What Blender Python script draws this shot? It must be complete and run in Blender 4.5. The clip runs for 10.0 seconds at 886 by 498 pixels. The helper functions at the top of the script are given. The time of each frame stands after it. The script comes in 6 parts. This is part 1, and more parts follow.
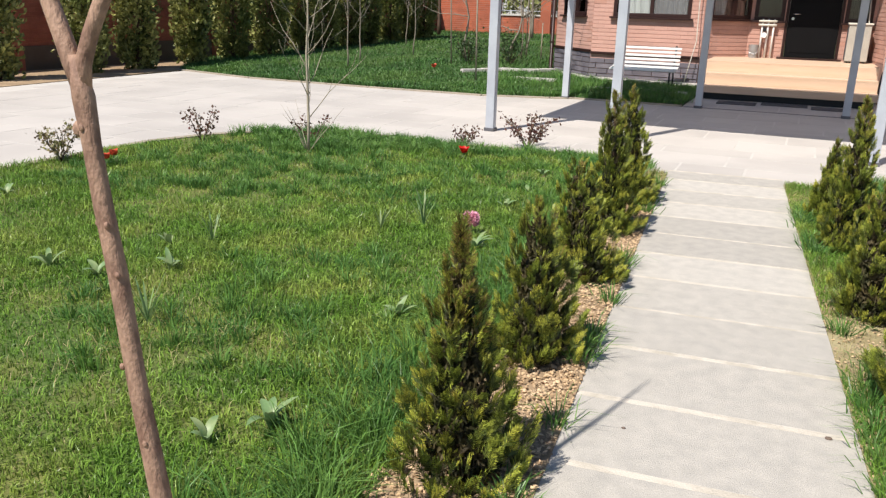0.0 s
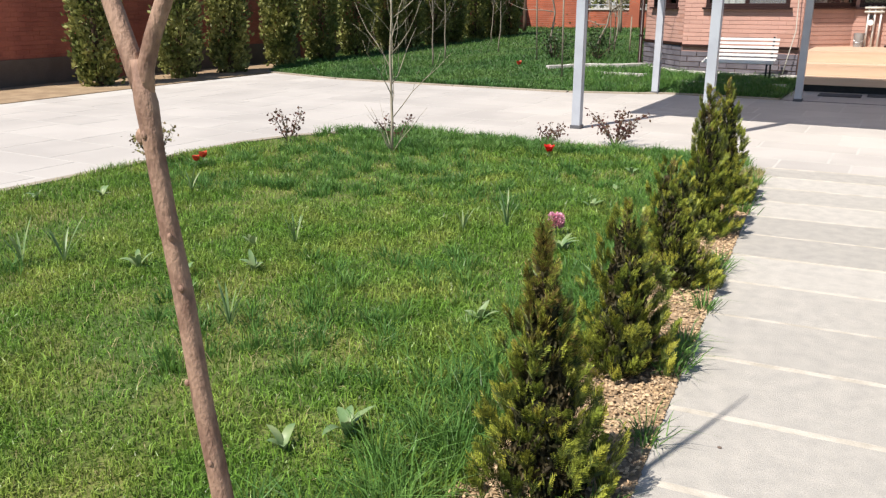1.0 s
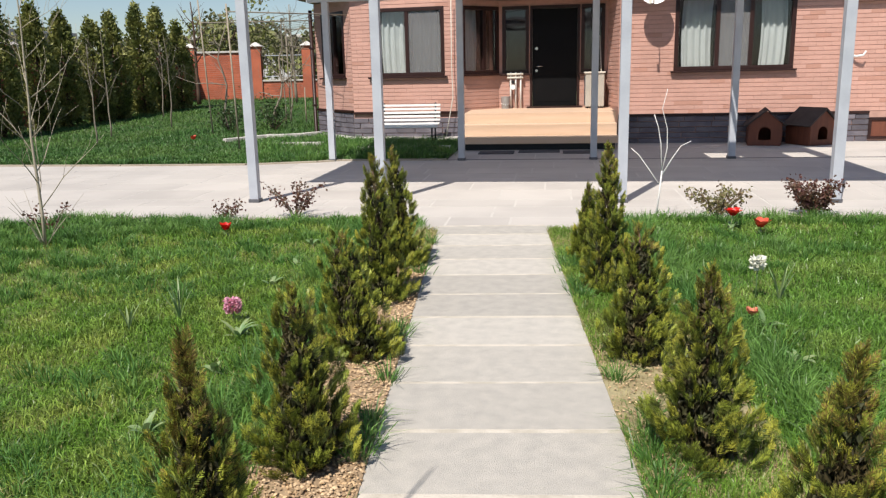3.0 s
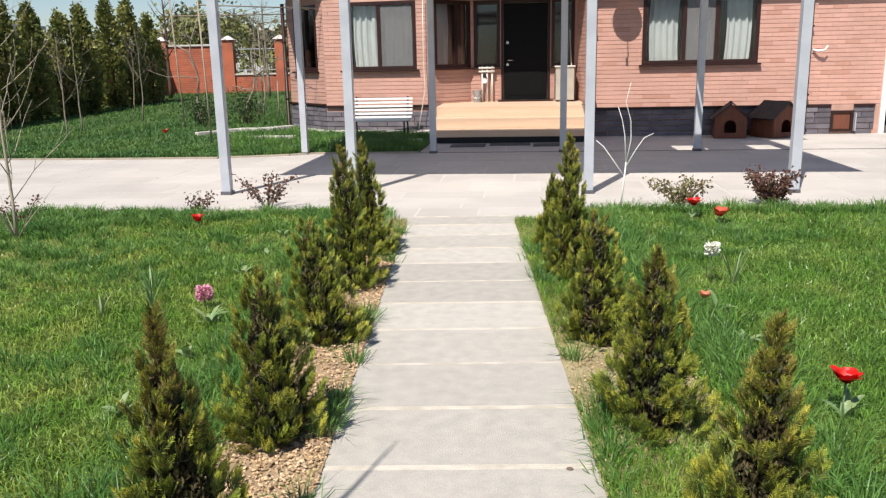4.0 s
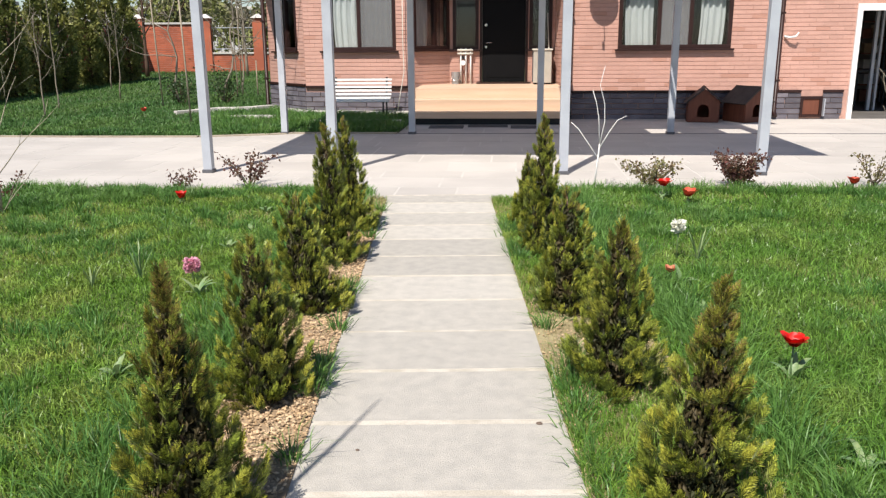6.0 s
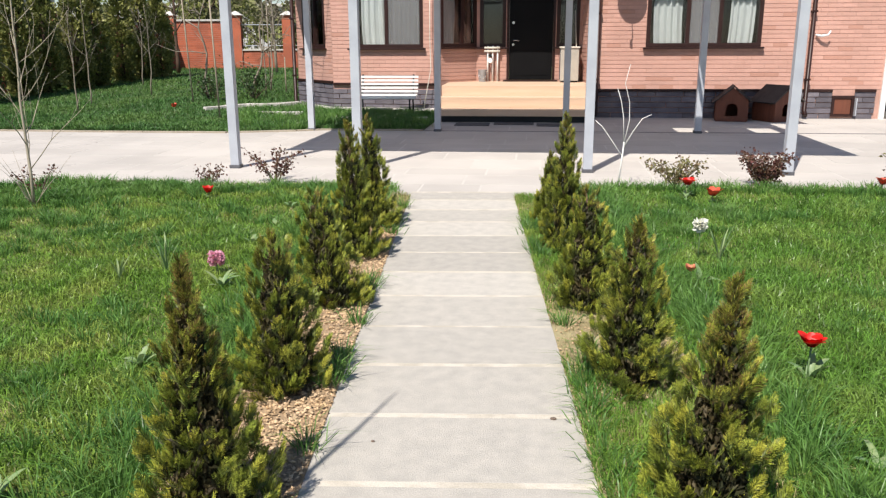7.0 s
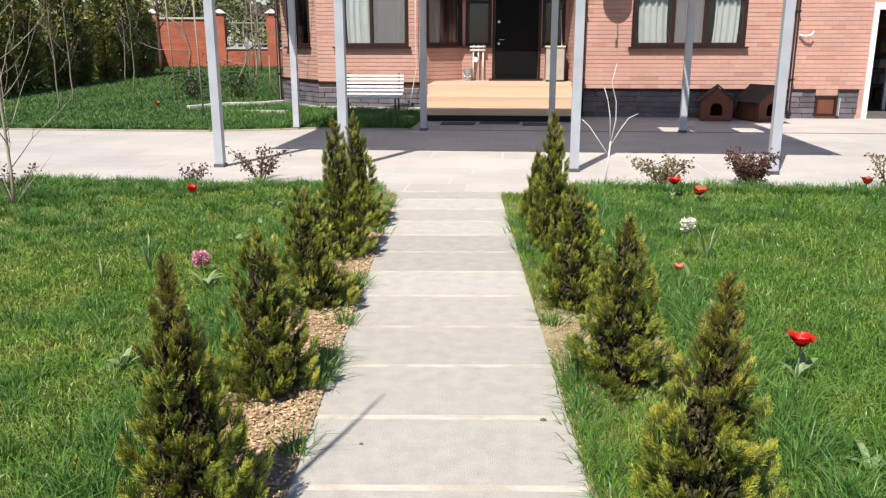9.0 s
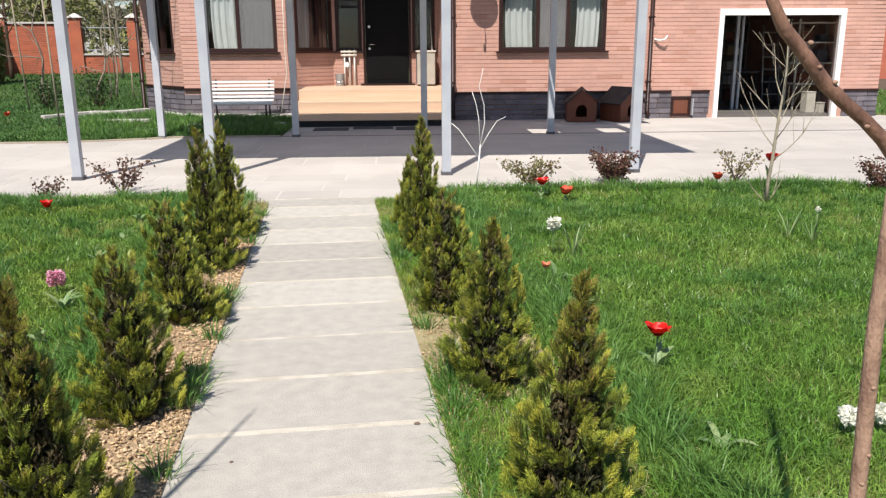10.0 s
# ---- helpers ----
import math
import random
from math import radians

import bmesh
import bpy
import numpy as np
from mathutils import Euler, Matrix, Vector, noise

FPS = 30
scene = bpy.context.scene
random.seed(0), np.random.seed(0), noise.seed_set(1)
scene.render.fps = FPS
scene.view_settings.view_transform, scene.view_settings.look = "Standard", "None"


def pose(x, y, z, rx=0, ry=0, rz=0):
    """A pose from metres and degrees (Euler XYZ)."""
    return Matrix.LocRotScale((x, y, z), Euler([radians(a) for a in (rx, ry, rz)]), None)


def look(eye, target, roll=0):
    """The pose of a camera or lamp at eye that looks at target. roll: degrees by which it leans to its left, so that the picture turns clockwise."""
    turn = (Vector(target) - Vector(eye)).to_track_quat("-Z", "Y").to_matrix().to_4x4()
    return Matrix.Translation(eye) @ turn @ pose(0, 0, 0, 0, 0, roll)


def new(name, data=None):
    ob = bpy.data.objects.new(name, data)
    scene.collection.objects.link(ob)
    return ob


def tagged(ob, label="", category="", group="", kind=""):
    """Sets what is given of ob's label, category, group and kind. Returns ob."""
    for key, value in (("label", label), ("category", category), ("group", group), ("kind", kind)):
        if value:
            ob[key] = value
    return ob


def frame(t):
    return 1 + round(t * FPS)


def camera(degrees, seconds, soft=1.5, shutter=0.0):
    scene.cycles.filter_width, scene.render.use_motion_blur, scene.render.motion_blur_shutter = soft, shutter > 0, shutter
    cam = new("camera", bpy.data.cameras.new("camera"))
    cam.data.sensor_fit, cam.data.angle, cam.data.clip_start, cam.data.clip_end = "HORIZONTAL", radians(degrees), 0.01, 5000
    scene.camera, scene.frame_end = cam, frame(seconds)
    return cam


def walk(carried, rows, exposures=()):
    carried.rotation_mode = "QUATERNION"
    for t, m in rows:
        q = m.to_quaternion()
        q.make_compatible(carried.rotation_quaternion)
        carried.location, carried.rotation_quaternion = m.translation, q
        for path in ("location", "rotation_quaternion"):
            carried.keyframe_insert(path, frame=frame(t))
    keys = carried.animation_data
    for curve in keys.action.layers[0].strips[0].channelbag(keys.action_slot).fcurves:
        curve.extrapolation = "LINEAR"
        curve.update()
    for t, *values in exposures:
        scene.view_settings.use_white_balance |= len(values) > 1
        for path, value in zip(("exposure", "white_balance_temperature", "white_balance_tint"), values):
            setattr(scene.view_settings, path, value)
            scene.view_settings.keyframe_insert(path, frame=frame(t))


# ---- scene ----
cam = camera(58.0, 10.0, soft=1.3)
PATH = [
    (0, (0.223, 0.122, 1.406), (-0.54, 1.876, 0.824), 1.6),
    (0.5, (0.163, 0.158, 1.401), (-0.706, 1.86, 0.808), -0.1),
    (1, (0.185, 0.232, 1.398), (-0.767, 1.889, 0.808), -0.1),
    (1.5, (0.244, 0.337, 1.39), (-0.761, 1.965, 0.806), 0.2),
    (2, (0.267, 0.397, 1.409), (-0.53, 2.142, 0.844), -0.5),
    (2.5, (0.272, 0.449, 1.417), (-0.175, 2.333, 0.918), -1.1),
    (3, (0.258, 0.466, 1.421), (-0.016, 2.398, 0.982), -1.3),
    (3.2, (0.259, 0.474, 1.412), (0.013, 2.413, 0.986), -1.4),
    (4.5, (0.367, 0.215, 1.416), (0.174, 2.148, 0.942), -1.3),
    (5, (0.312, 0.191, 1.412), (0.164, 2.127, 0.932), -1.4),
    (5.5, (0.32, 0.148, 1.416), (0.188, 2.082, 0.926), -0.6),
    (7, (0.385, 0.071, 1.422), (0.162, 1.994, 0.919), -0.3),
    (7.5, (0.378, 0.078, 1.418), (0.147, 2.001, 0.919), 0.0),
    (8, (0.372, 0.092, 1.417), (0.157, 2.016, 0.916), -0.1),
    (8.5, (0.365, 0.099, 1.412), (0.163, 2.024, 0.908), -0.0),
    (9, (0.367, 0.104, 1.415), (0.181, 2.031, 0.91), -0.1),
    (9.5, (0.379, 0.079, 1.429), (0.283, 2.016, 0.937), -0.2),
    (10, (0.426, 0.103, 1.425), (0.534, 2.038, 0.929), -0.3),
]
walk(cam, [(t, look(eye, target, roll)) for t, eye, target, roll in PATH], exposures=[(0, 0.51, 6500, 12), (1.0, 0.56, 6500, 12), (1.8, 0.60, 6500, 12), (2.5, 0.45, 6500, 12), (3.0, 0.39, 6500, 12), (3.3, 0.40, 6500, 12), (4.4, 0.52, 6500, 12), (8.5, 0.52, 6500, 12), (10, 0.47, 6500, 12)])

# ---- light ----
SUN_EL, SUN_AZ = 55.0, 20.0          # the sun stands behind the path's start, a little to the left
world = bpy.data.worlds.new("sky")
scene.world = world
world.use_nodes = True
wn = world.node_tree.nodes
sky = wn.new("ShaderNodeTexSky")
sky.sky_type, sky.sun_disc = "NISHITA", False
sky.sun_elevation, sky.sun_rotation = radians(SUN_EL), radians(180 + SUN_AZ)
sky.dust_density, sky.ozone_density = 0.35, 3.2
wn["Background"].inputs["Strength"].default_value = 0.076
world.node_tree.links.new(sky.outputs["Color"], wn["Background"].inputs["Color"])
sun_dir = Vector((-math.sin(radians(SUN_AZ)) * math.cos(radians(SUN_EL)), -math.cos(radians(SUN_AZ)) * math.cos(radians(SUN_EL)), math.sin(radians(SUN_EL))))
sun = new("sun", bpy.data.lights.new("sun", "SUN"))
sun.data.energy, sun.data.angle, sun.data.color = 4.85, radians(0.55), (1.0, 0.945, 0.855)
sun.matrix_world = look(sun_dir * 30, (0, 0, 0))


# ---- materials ----
def mat(name, color, rough=0.7, metal=0.0, var=0.15, scale=6.0, fine=60.0, bump=0.15, other=None, obj=0.0, island=0.0, spec=0.4,
        stretch=(1, 1, 1), trans=0.0, dist=0.01, mix_lo=0.42, mix_hi=0.62, odd=None):
    """Two scales of noise on colour, fine relief, and a spread from piece to piece."""
    m = bpy.data.materials.new(name)
    m.use_nodes = True
    nt = m.node_tree
    n, ln = nt.nodes, nt.links
    b = n["Principled BSDF"]
    b.inputs["Roughness"].default_value, b.inputs["Metallic"].default_value = rough, metal
    b.inputs["Specular IOR Level"].default_value = spec
    tc = n.new("ShaderNodeTexCoord")
    mp = n.new("ShaderNodeMapping")
    mp.inputs["Scale"].default_value = stretch
    geo = n.new("ShaderNodeNewGeometry")
    ln.new(geo.outputs["Position"], mp.inputs["Vector"])
    big, small = n.new("ShaderNodeTexNoise"), n.new("ShaderNodeTexNoise")
    big.inputs["Scale"].default_value, small.inputs["Scale"].default_value = scale, fine
    big.inputs["Detail"].default_value = 4
    small.inputs["Detail"].default_value = 3
    ln.new(mp.outputs["Vector"], big.inputs["Vector"])
    ln.new(mp.outputs["Vector"], small.inputs["Vector"])
    base = n.new("ShaderNodeMix")
    base.data_type = "RGBA"
    c2 = other or tuple(c * (1 - var) for c in color)
    base.inputs[6].default_value, base.inputs[7].default_value = (*color, 1), (*c2, 1)
    ramp = n.new("ShaderNodeMapRange")
    ramp.inputs["From Min"].default_value, ramp.inputs["From Max"].default_value = mix_lo, mix_hi
    ln.new(big.outputs["Fac"], ramp.inputs["Value"])
    ln.new(ramp.outputs["Result"], base.inputs[0])
    hsv = n.new("ShaderNodeHueSaturation")
    tone = base.outputs[2]
    if odd:                                           # one piece in so many is fired darker
        add, frac, pick, mix2 = n.new("ShaderNodeMath"), n.new("ShaderNodeMath"), n.new("ShaderNodeMath"), n.new("ShaderNodeMix")
        frac.operation, pick.operation, mix2.data_type = "FRACT", "LESS_THAN", "RGBA"
        ln.new(n.new("ShaderNodeObjectInfo").outputs["Random"], add.inputs[0])
        ln.new(geo.outputs["Random Per Island"], add.inputs[1])
        ln.new(add.outputs[0], frac.inputs[0])
        ln.new(frac.outputs[0], pick.inputs[0])
        pick.inputs[1].default_value = odd[0]
        ln.new(pick.outputs[0], mix2.inputs[0])
        ln.new(tone, mix2.inputs[6])
        mix2.inputs[7].default_value = (*odd[1], 1)
        tone = mix2.outputs[2]
    ln.new(tone, hsv.inputs["Color"])
    val = n.new("ShaderNodeMapRange")
    val.inputs["To Min"].default_value, val.inputs["To Max"].default_value = 1 - var, 1 + var
    ln.new(small.outputs["Fac"], val.inputs["Value"])
    last = val.outputs["Result"]
    for amount, kind in ((obj, "o"), (island, "i")):
        if amount:
            src = n.new("ShaderNodeObjectInfo").outputs["Random"] if kind == "o" else geo.outputs["Random Per Island"]
            r = n.new("ShaderNodeMapRange")
            r.inputs["To Min"].default_value, r.inputs["To Max"].default_value = 1 - amount, 1 + amount
            ln.new(src, r.inputs["Value"])
            mul = n.new("ShaderNodeMath")
            mul.operation = "MULTIPLY"
            ln.new(last, mul.inputs[0])
            ln.new(r.outputs["Result"], mul.inputs[1])
            last = mul.outputs[0]
    ln.new(last, hsv.inputs["Value"])
    ln.new(hsv.outputs["Color"], b.inputs["Base Color"])
    if bump:
        bp = n.new("ShaderNodeBump")
        bp.inputs["Strength"].default_value, bp.inputs["Distance"].default_value = bump, dist
        ln.new(small.outputs["Fac"], bp.inputs["Height"])
        ln.new(bp.outputs["Normal"], b.inputs["Normal"])
    if trans:
        tr, mx = n.new("ShaderNodeBsdfTranslucent"), n.new("ShaderNodeMixShader")
        mx.inputs[0].default_value = trans
        ln.new(hsv.outputs["Color"], tr.inputs["Color"])
        ln.new(b.outputs[0], mx.inputs[1])
        ln.new(tr.outputs[0], mx.inputs[2])
        ln.new(mx.outputs[0], n["Material Output"].inputs["Surface"])
    return m


def glass_mat(name, tint=(0.9, 0.95, 0.95)):
    m = bpy.data.materials.new(name)
    m.use_nodes = True
    n, ln = m.node_tree.nodes, m.node_tree.links
    tr, gl, mx, fr = (n.new("ShaderNode" + k) for k in ("BsdfTransparent", "BsdfGlossy", "MixShader", "Fresnel"))
    tr.inputs["Color"].default_value = (*tint, 1)
    gl.inputs["Roughness"].default_value = 0.02
    fr.inputs["IOR"].default_value = 1.5
    ln.new(fr.outputs[0], mx.inputs[0])
    ln.new(tr.outputs[0], mx.inputs[1])
    ln.new(gl.outputs[0], mx.inputs[2])
    ln.new(mx.outputs[0], n["Material Output"].inputs["Surface"])
    return m


M = {}
M["slab"] = mat("concrete_slab", (0.455, 0.427, 0.380), 0.85, var=0.22, scale=13.0, fine=230, bump=0.7, other=(0.385, 0.364, 0.328), obj=0.11, dist=0.004, mix_lo=0.34, mix_hi=0.70)
M["path_joint"] = mat("sandy_joint", (0.56, 0.51, 0.435), 0.9, var=0.12, scale=8, fine=120, bump=0.3, other=(0.44, 0.40, 0.33))
M["mortar"] = mat("pale_mortar", (0.51, 0.485, 0.447), 0.9, var=0.08, scale=5, fine=90, bump=0.2)
M["flag"] = mat("pale_stone_flag", (0.455, 0.425, 0.390), 0.85, var=0.08, scale=0.9, fine=70, bump=0.2, other=(0.405, 0.378, 0.348), obj=0.05, island=0.04, dist=0.003)
M["kerb"] = mat("kerb_concrete", (0.33, 0.285, 0.22), 0.9, var=0.15, scale=4, fine=60, bump=0.3)
M["soil"] = mat("dry_soil", (0.27, 0.19, 0.115), 0.95, var=0.3, scale=3, fine=40, bump=0.5, other=(0.36, 0.26, 0.16))
M["lawn_soil"] = mat("lawn_thatch", (0.068, 0.112, 0.022), 0.95, var=0.35, scale=2.4, fine=60, bump=0.5, other=(0.155, 0.165, 0.046))
# back lawn shade is put into this darker copy of the thatch
M["back_thatch"] = mat("shaded_lawn_thatch", (0.045, 0.085, 0.020), 0.95, var=0.3, scale=1.2, fine=30, bump=0.5, other=(0.07, 0.10, 0.03))
M["far_ground"] = mat("far_meadow", (0.09, 0.13, 0.035), 0.95, var=0.3, scale=0.1, fine=3, bump=0.2, other=(0.14, 0.15, 0.06))
M["chips"] = mat("woodchip_gravel", (0.42, 0.29, 0.165), 0.9, var=0.25, scale=14, fine=90, bump=0.3, other=(0.52, 0.38, 0.24), island=0.45)
M["blade"] = mat("grass_blade", (0.140, 0.258, 0.036), 0.38, var=0.2, scale=2.4, fine=9, bump=0, other=(0.262, 0.338, 0.066), island=0.62, trans=0.28, mix_lo=0.44, mix_hi=0.66)
M["lush_blade"] = mat("lush_grass_blade", (0.116, 0.238, 0.035), 0.36, var=0.2, scale=2.4, fine=9, bump=0, other=(0.192, 0.300, 0.056), island=0.60, trans=0.28, mix_lo=0.44, mix_hi=0.66)
# darker copy of the blade green, with the back garden's shade in it
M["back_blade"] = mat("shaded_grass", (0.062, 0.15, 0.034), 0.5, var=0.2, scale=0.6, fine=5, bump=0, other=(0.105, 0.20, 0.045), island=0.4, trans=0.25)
M["tuft"] = mat("coarse_grass", (0.085, 0.195, 0.042), 0.40, var=0.2, scale=2, fine=9, bump=0, other=(0.145, 0.27, 0.06), island=0.4, trans=0.28)
M["thuja"] = mat("thuja_frond", (0.195, 0.240, 0.034), 0.45, var=0.25, scale=7, fine=30, bump=0, other=(0.335, 0.365, 0.052), island=0.45, trans=0.16, mix_lo=0.42, mix_hi=0.60)
M["thuja_gold"] = mat("thuja_young_frond", (0.42, 0.41, 0.058), 0.5, var=0.2, scale=9, fine=30, bump=0, other=(0.30, 0.31, 0.045), island=0.4, trans=0.2)
# the shade between sprays is put into these two dark frond colours
M["thuja_deep"] = mat("thuja_shaded_frond", (0.085, 0.115, 0.020), 0.5, var=0.3, scale=9, fine=30, bump=0, other=(0.11, 0.13, 0.025), island=0.4, trans=0.12)
M["thuja_inner"] = mat("thuja_gap_shade_frond", (0.030, 0.034, 0.010), 0.7, var=0.3, scale=9, fine=30, bump=0, other=(0.060, 0.045, 0.016), island=0.4, trans=0.08)
M["thuja_brown"] = mat("thuja_winter_frond", (0.26, 0.175, 0.050), 0.6, var=0.3, scale=9, fine=30, bump=0, other=(0.13, 0.11, 0.025), island=0.45, trans=0.15)
M["hedge"] = mat("hedge_leaf", (0.125, 0.148, 0.038), 0.5, var=0.25, scale=2.5, fine=12, bump=0, other=(0.285, 0.285, 0.085), island=0.4, trans=0.2)
M["bark"] = mat("peach_bark", (0.34, 0.215, 0.150), 0.75, var=0.35, scale=30, fine=160, bump=0.6, other=(0.20, 0.115, 0.08), stretch=(1, 1, 0.5), dist=0.006, mix_lo=0.45, mix_hi=0.65)
M["bark_red"] = mat("young_red_bark", (0.215, 0.115, 0.078), 0.6, var=0.3, scale=30, fine=160, bump=0.5, other=(0.12, 0.06, 0.042), stretch=(1, 1, 0.5), dist=0.005)
M["bark_dark"] = mat("dark_bark", (0.10, 0.06, 0.04), 0.8, var=0.25, scale=22, fine=120, bump=0.5, stretch=(1, 1, 0.35))
M["twig"] = mat("grey_twig_bark", (0.25, 0.215, 0.165), 0.8, var=0.2, scale=15, fine=60, bump=0.3)
M["young_bark"] = mat("pale_young_bark", (0.38, 0.33, 0.245), 0.8, var=0.2, scale=15, fine=60, bump=0.3)
M["straw_soil"] = mat("straw_covered_soil", (0.27, 0.22, 0.115), 0.95, var=0.3, scale=5, fine=60, bump=0.5, other=(0.34, 0.29, 0.16))
M["straw"] = mat("dead_grass_blade", (0.40, 0.35, 0.17), 0.7, var=0.2, scale=6, fine=40, bump=0, island=0.35, trans=0.2)
M["whitewash"] = mat("whitewashed_bark", (0.78, 0.76, 0.72), 0.85, var=0.1, scale=15, fine=60, bump=0.3)
M["brick"] = mat("pink_facing_brick", (0.520, 0.302, 0.242), 0.85, var=0.10, scale=1.2, fine=45, bump=0.3, other=(0.470, 0.272, 0.216), obj=0.05, island=0.06, dist=0.004, odd=(0.05, (0.455, 0.245, 0.185)))
M["joint"] = mat("brick_joint", (0.49, 0.29, 0.232), 0.9, var=0.15, scale=4, fine=60, bump=0.2)
M["slate"] = mat("slate_plinth_stone", (0.105, 0.095, 0.112), 0.8, var=0.2, scale=3, fine=40, bump=0.5, other=(0.15, 0.135, 0.15), obj=0.2, island=0.2)
M["trim"] = mat("dark_brown_trim", (0.030, 0.012, 0.010), 0.4, spec=0.3, var=0.15, scale=5, fine=50, bump=0.1)
M["steel"] = mat("grey_painted_steel", (0.43, 0.455, 0.49), 0.4, var=0.06, scale=3, fine=50, bump=0.06, other=(0.38, 0.40, 0.44))
M["steel_dark"] = mat("dark_steel", (0.10, 0.10, 0.11), 0.5, var=0.2, scale=8, fine=60, bump=0.1)
M["deck"] = mat("honey_wood", (0.60, 0.43, 0.305), 0.6, var=0.08, scale=3, fine=40, bump=0.15, other=(0.55, 0.39, 0.27), stretch=(0.25, 3, 3), obj=0.06)
M["deck_tile"] = mat("mat_grey", (0.10, 0.095, 0.095), 0.95, var=0.2, scale=20, fine=200, bump=0.4)
M["white"] = mat("white_paint", (0.80, 0.79, 0.76), 0.5, var=0.05, scale=6, fine=70, bump=0.08)
M["offwhite"] = mat("cream_enamel", (0.62, 0.58, 0.50), 0.45, var=0.08, scale=4, fine=50, bump=0.05)
M["iron"] = mat("black_iron", (0.02, 0.02, 0.022), 0.5, var=0.2, scale=8, fine=60, bump=0.1)
M["door"] = mat("black_door_steel", (0.005, 0.005, 0.0055), 0.55, var=0.15, scale=3, fine=120, bump=0.15, spec=0.12)
M["chrome"] = mat("brushed_chrome", (0.55, 0.55, 0.55), 0.25, 1.0, var=0.05, scale=5, fine=80, bump=0)
M["glass"] = glass_mat("window_glass", (0.94, 0.96, 0.96))
M["poly"] = glass_mat("twin_wall_canopy_sheet", (0.9, 0.9, 0.9))
for nd in list(M["poly"].node_tree.nodes):
    if nd.bl_idname == "ShaderNodeMixShader":
        dif = M["poly"].node_tree.nodes.new("ShaderNodeBsdfDiffuse")
        dif.inputs["Color"].default_value = (0.42, 0.42, 0.43, 1)
        for lk in list(nd.inputs[0].links):
            M["poly"].node_tree.links.remove(lk)
        nd.inputs[0].default_value = 0.84
        through_light = M["poly"].node_tree.nodes.new("ShaderNodeBsdfTranslucent")
        # tint chosen for the brightness and mauve tone of the shade below
        through_light.inputs["Color"].default_value = (0.76, 0.72, 0.73, 1)
        both = M["poly"].node_tree.nodes.new("ShaderNodeMixShader")
        both.inputs[0].default_value = 0.55
        M["poly"].node_tree.links.new(dif.outputs[0], both.inputs[1])
        M["poly"].node_tree.links.new(through_light.outputs[0], both.inputs[2])
        M["poly"].node_tree.links.new(both.outputs[0], nd.inputs[2])
M["screen"] = glass_mat("insect_screen_mesh", (1, 1, 1))
for nd in list(M["screen"].node_tree.nodes):
    if nd.bl_idname == "ShaderNodeMixShader":
        for lk in list(nd.inputs[0].links):
            M["screen"].node_tree.links.remove(lk)
        nd.inputs[0].default_value = 0.5
        thread = M["screen"].node_tree.nodes.new("ShaderNodeBsdfDiffuse")
        thread.inputs["Color"].default_value = (0.22, 0.22, 0.22, 1)
        M["screen"].node_tree.links.new(thread.outputs[0], nd.inputs[2])
M["curtain"] = mat("white_net_curtain", (0.53, 0.56, 0.56), 0.9, var=0.06, scale=4, fine=90, bump=0.1, trans=0.2)
M["appliance"] = mat("beige_enamel", (0.40, 0.375, 0.32), 0.5, var=0.1, scale=6, fine=40, bump=0.05)
M["garage_wall"] = mat("garage_plaster", (0.26, 0.25, 0.235), 0.9, var=0.1, scale=2, fine=30, bump=0.1)
# darkness of the unlit rooms put into the colour; real plaster is paler
M["room"] = mat("room_shade_plaster", (0.06, 0.057, 0.052), 0.9, var=0.1, scale=2, fine=30, bump=0.1)
M["floor_in"] = mat("garage_floor", (0.13, 0.12, 0.11), 0.7, var=0.2, scale=2, fine=40, bump=0.1)
M["kennel"] = mat("kennel_wood", (0.16, 0.052, 0.028), 0.65, var=0.2, scale=5, fine=50, bump=0.2, stretch=(4, 4, 0.6))
M["shingle"] = mat("dark_roof_felt", (0.055, 0.045, 0.042), 0.9, var=0.25, scale=8, fine=90, bump=0.4)
M["roof"] = mat("brown_roof_sheet", (0.12, 0.06, 0.045), 0.5, var=0.12, scale=2, fine=20, bump=0.1)
M["fence_brick"] = mat("dark_red_wall_brick", (0.44, 0.135, 0.085), 0.85, var=0.15, scale=2, fine=30, bump=0.3, other=(0.36, 0.105, 0.07), island=0.10)
M["far_brick"] = mat("orange_red_wall_brick", (0.44, 0.125, 0.065), 0.85, var=0.15, scale=1.5, fine=25, bump=0.3, other=(0.34, 0.10, 0.055), island=0.12)
M["cap"] = mat("pale_coping", (0.55, 0.52, 0.48), 0.85, var=0.12, scale=3, fine=40, bump=0.2)
M["plinth"] = mat("grey_wall_plinth", (0.16, 0.115, 0.09), 0.9, var=0.15, scale=3, fine=40, bump=0.3)
M["dish"] = mat("dish_metal", (0.14, 0.085, 0.065), 0.85, 0.0, var=0.12, scale=4, fine=60, bump=0.05)
M["red"] = mat("red_petal", (0.72, 0.018, 0.012), 0.45, var=0.15, scale=30, fine=120, bump=0.05, trans=0.25, island=0.12)
M["faded"] = mat("faded_coral_petal", (0.72, 0.24, 0.14), 0.55, var=0.15, scale=30, fine=120, bump=0.05, trans=0.25, island=0.2)
M["coral"] = mat("coral_petal", (0.70, 0.10, 0.05), 0.5, var=0.15, scale=30, fine=120, bump=0.05, trans=0.25, island=0.12)
M["pinkf"] = mat("pink_floret", (0.80, 0.40, 0.51), 0.5, var=0.15, scale=30, fine=120, bump=0.05, trans=0.25, island=0.25)
M["whitef"] = mat("white_petal", (0.82, 0.82, 0.72), 0.5, var=0.06, scale=30, fine=120, bump=0.05, trans=0.25)
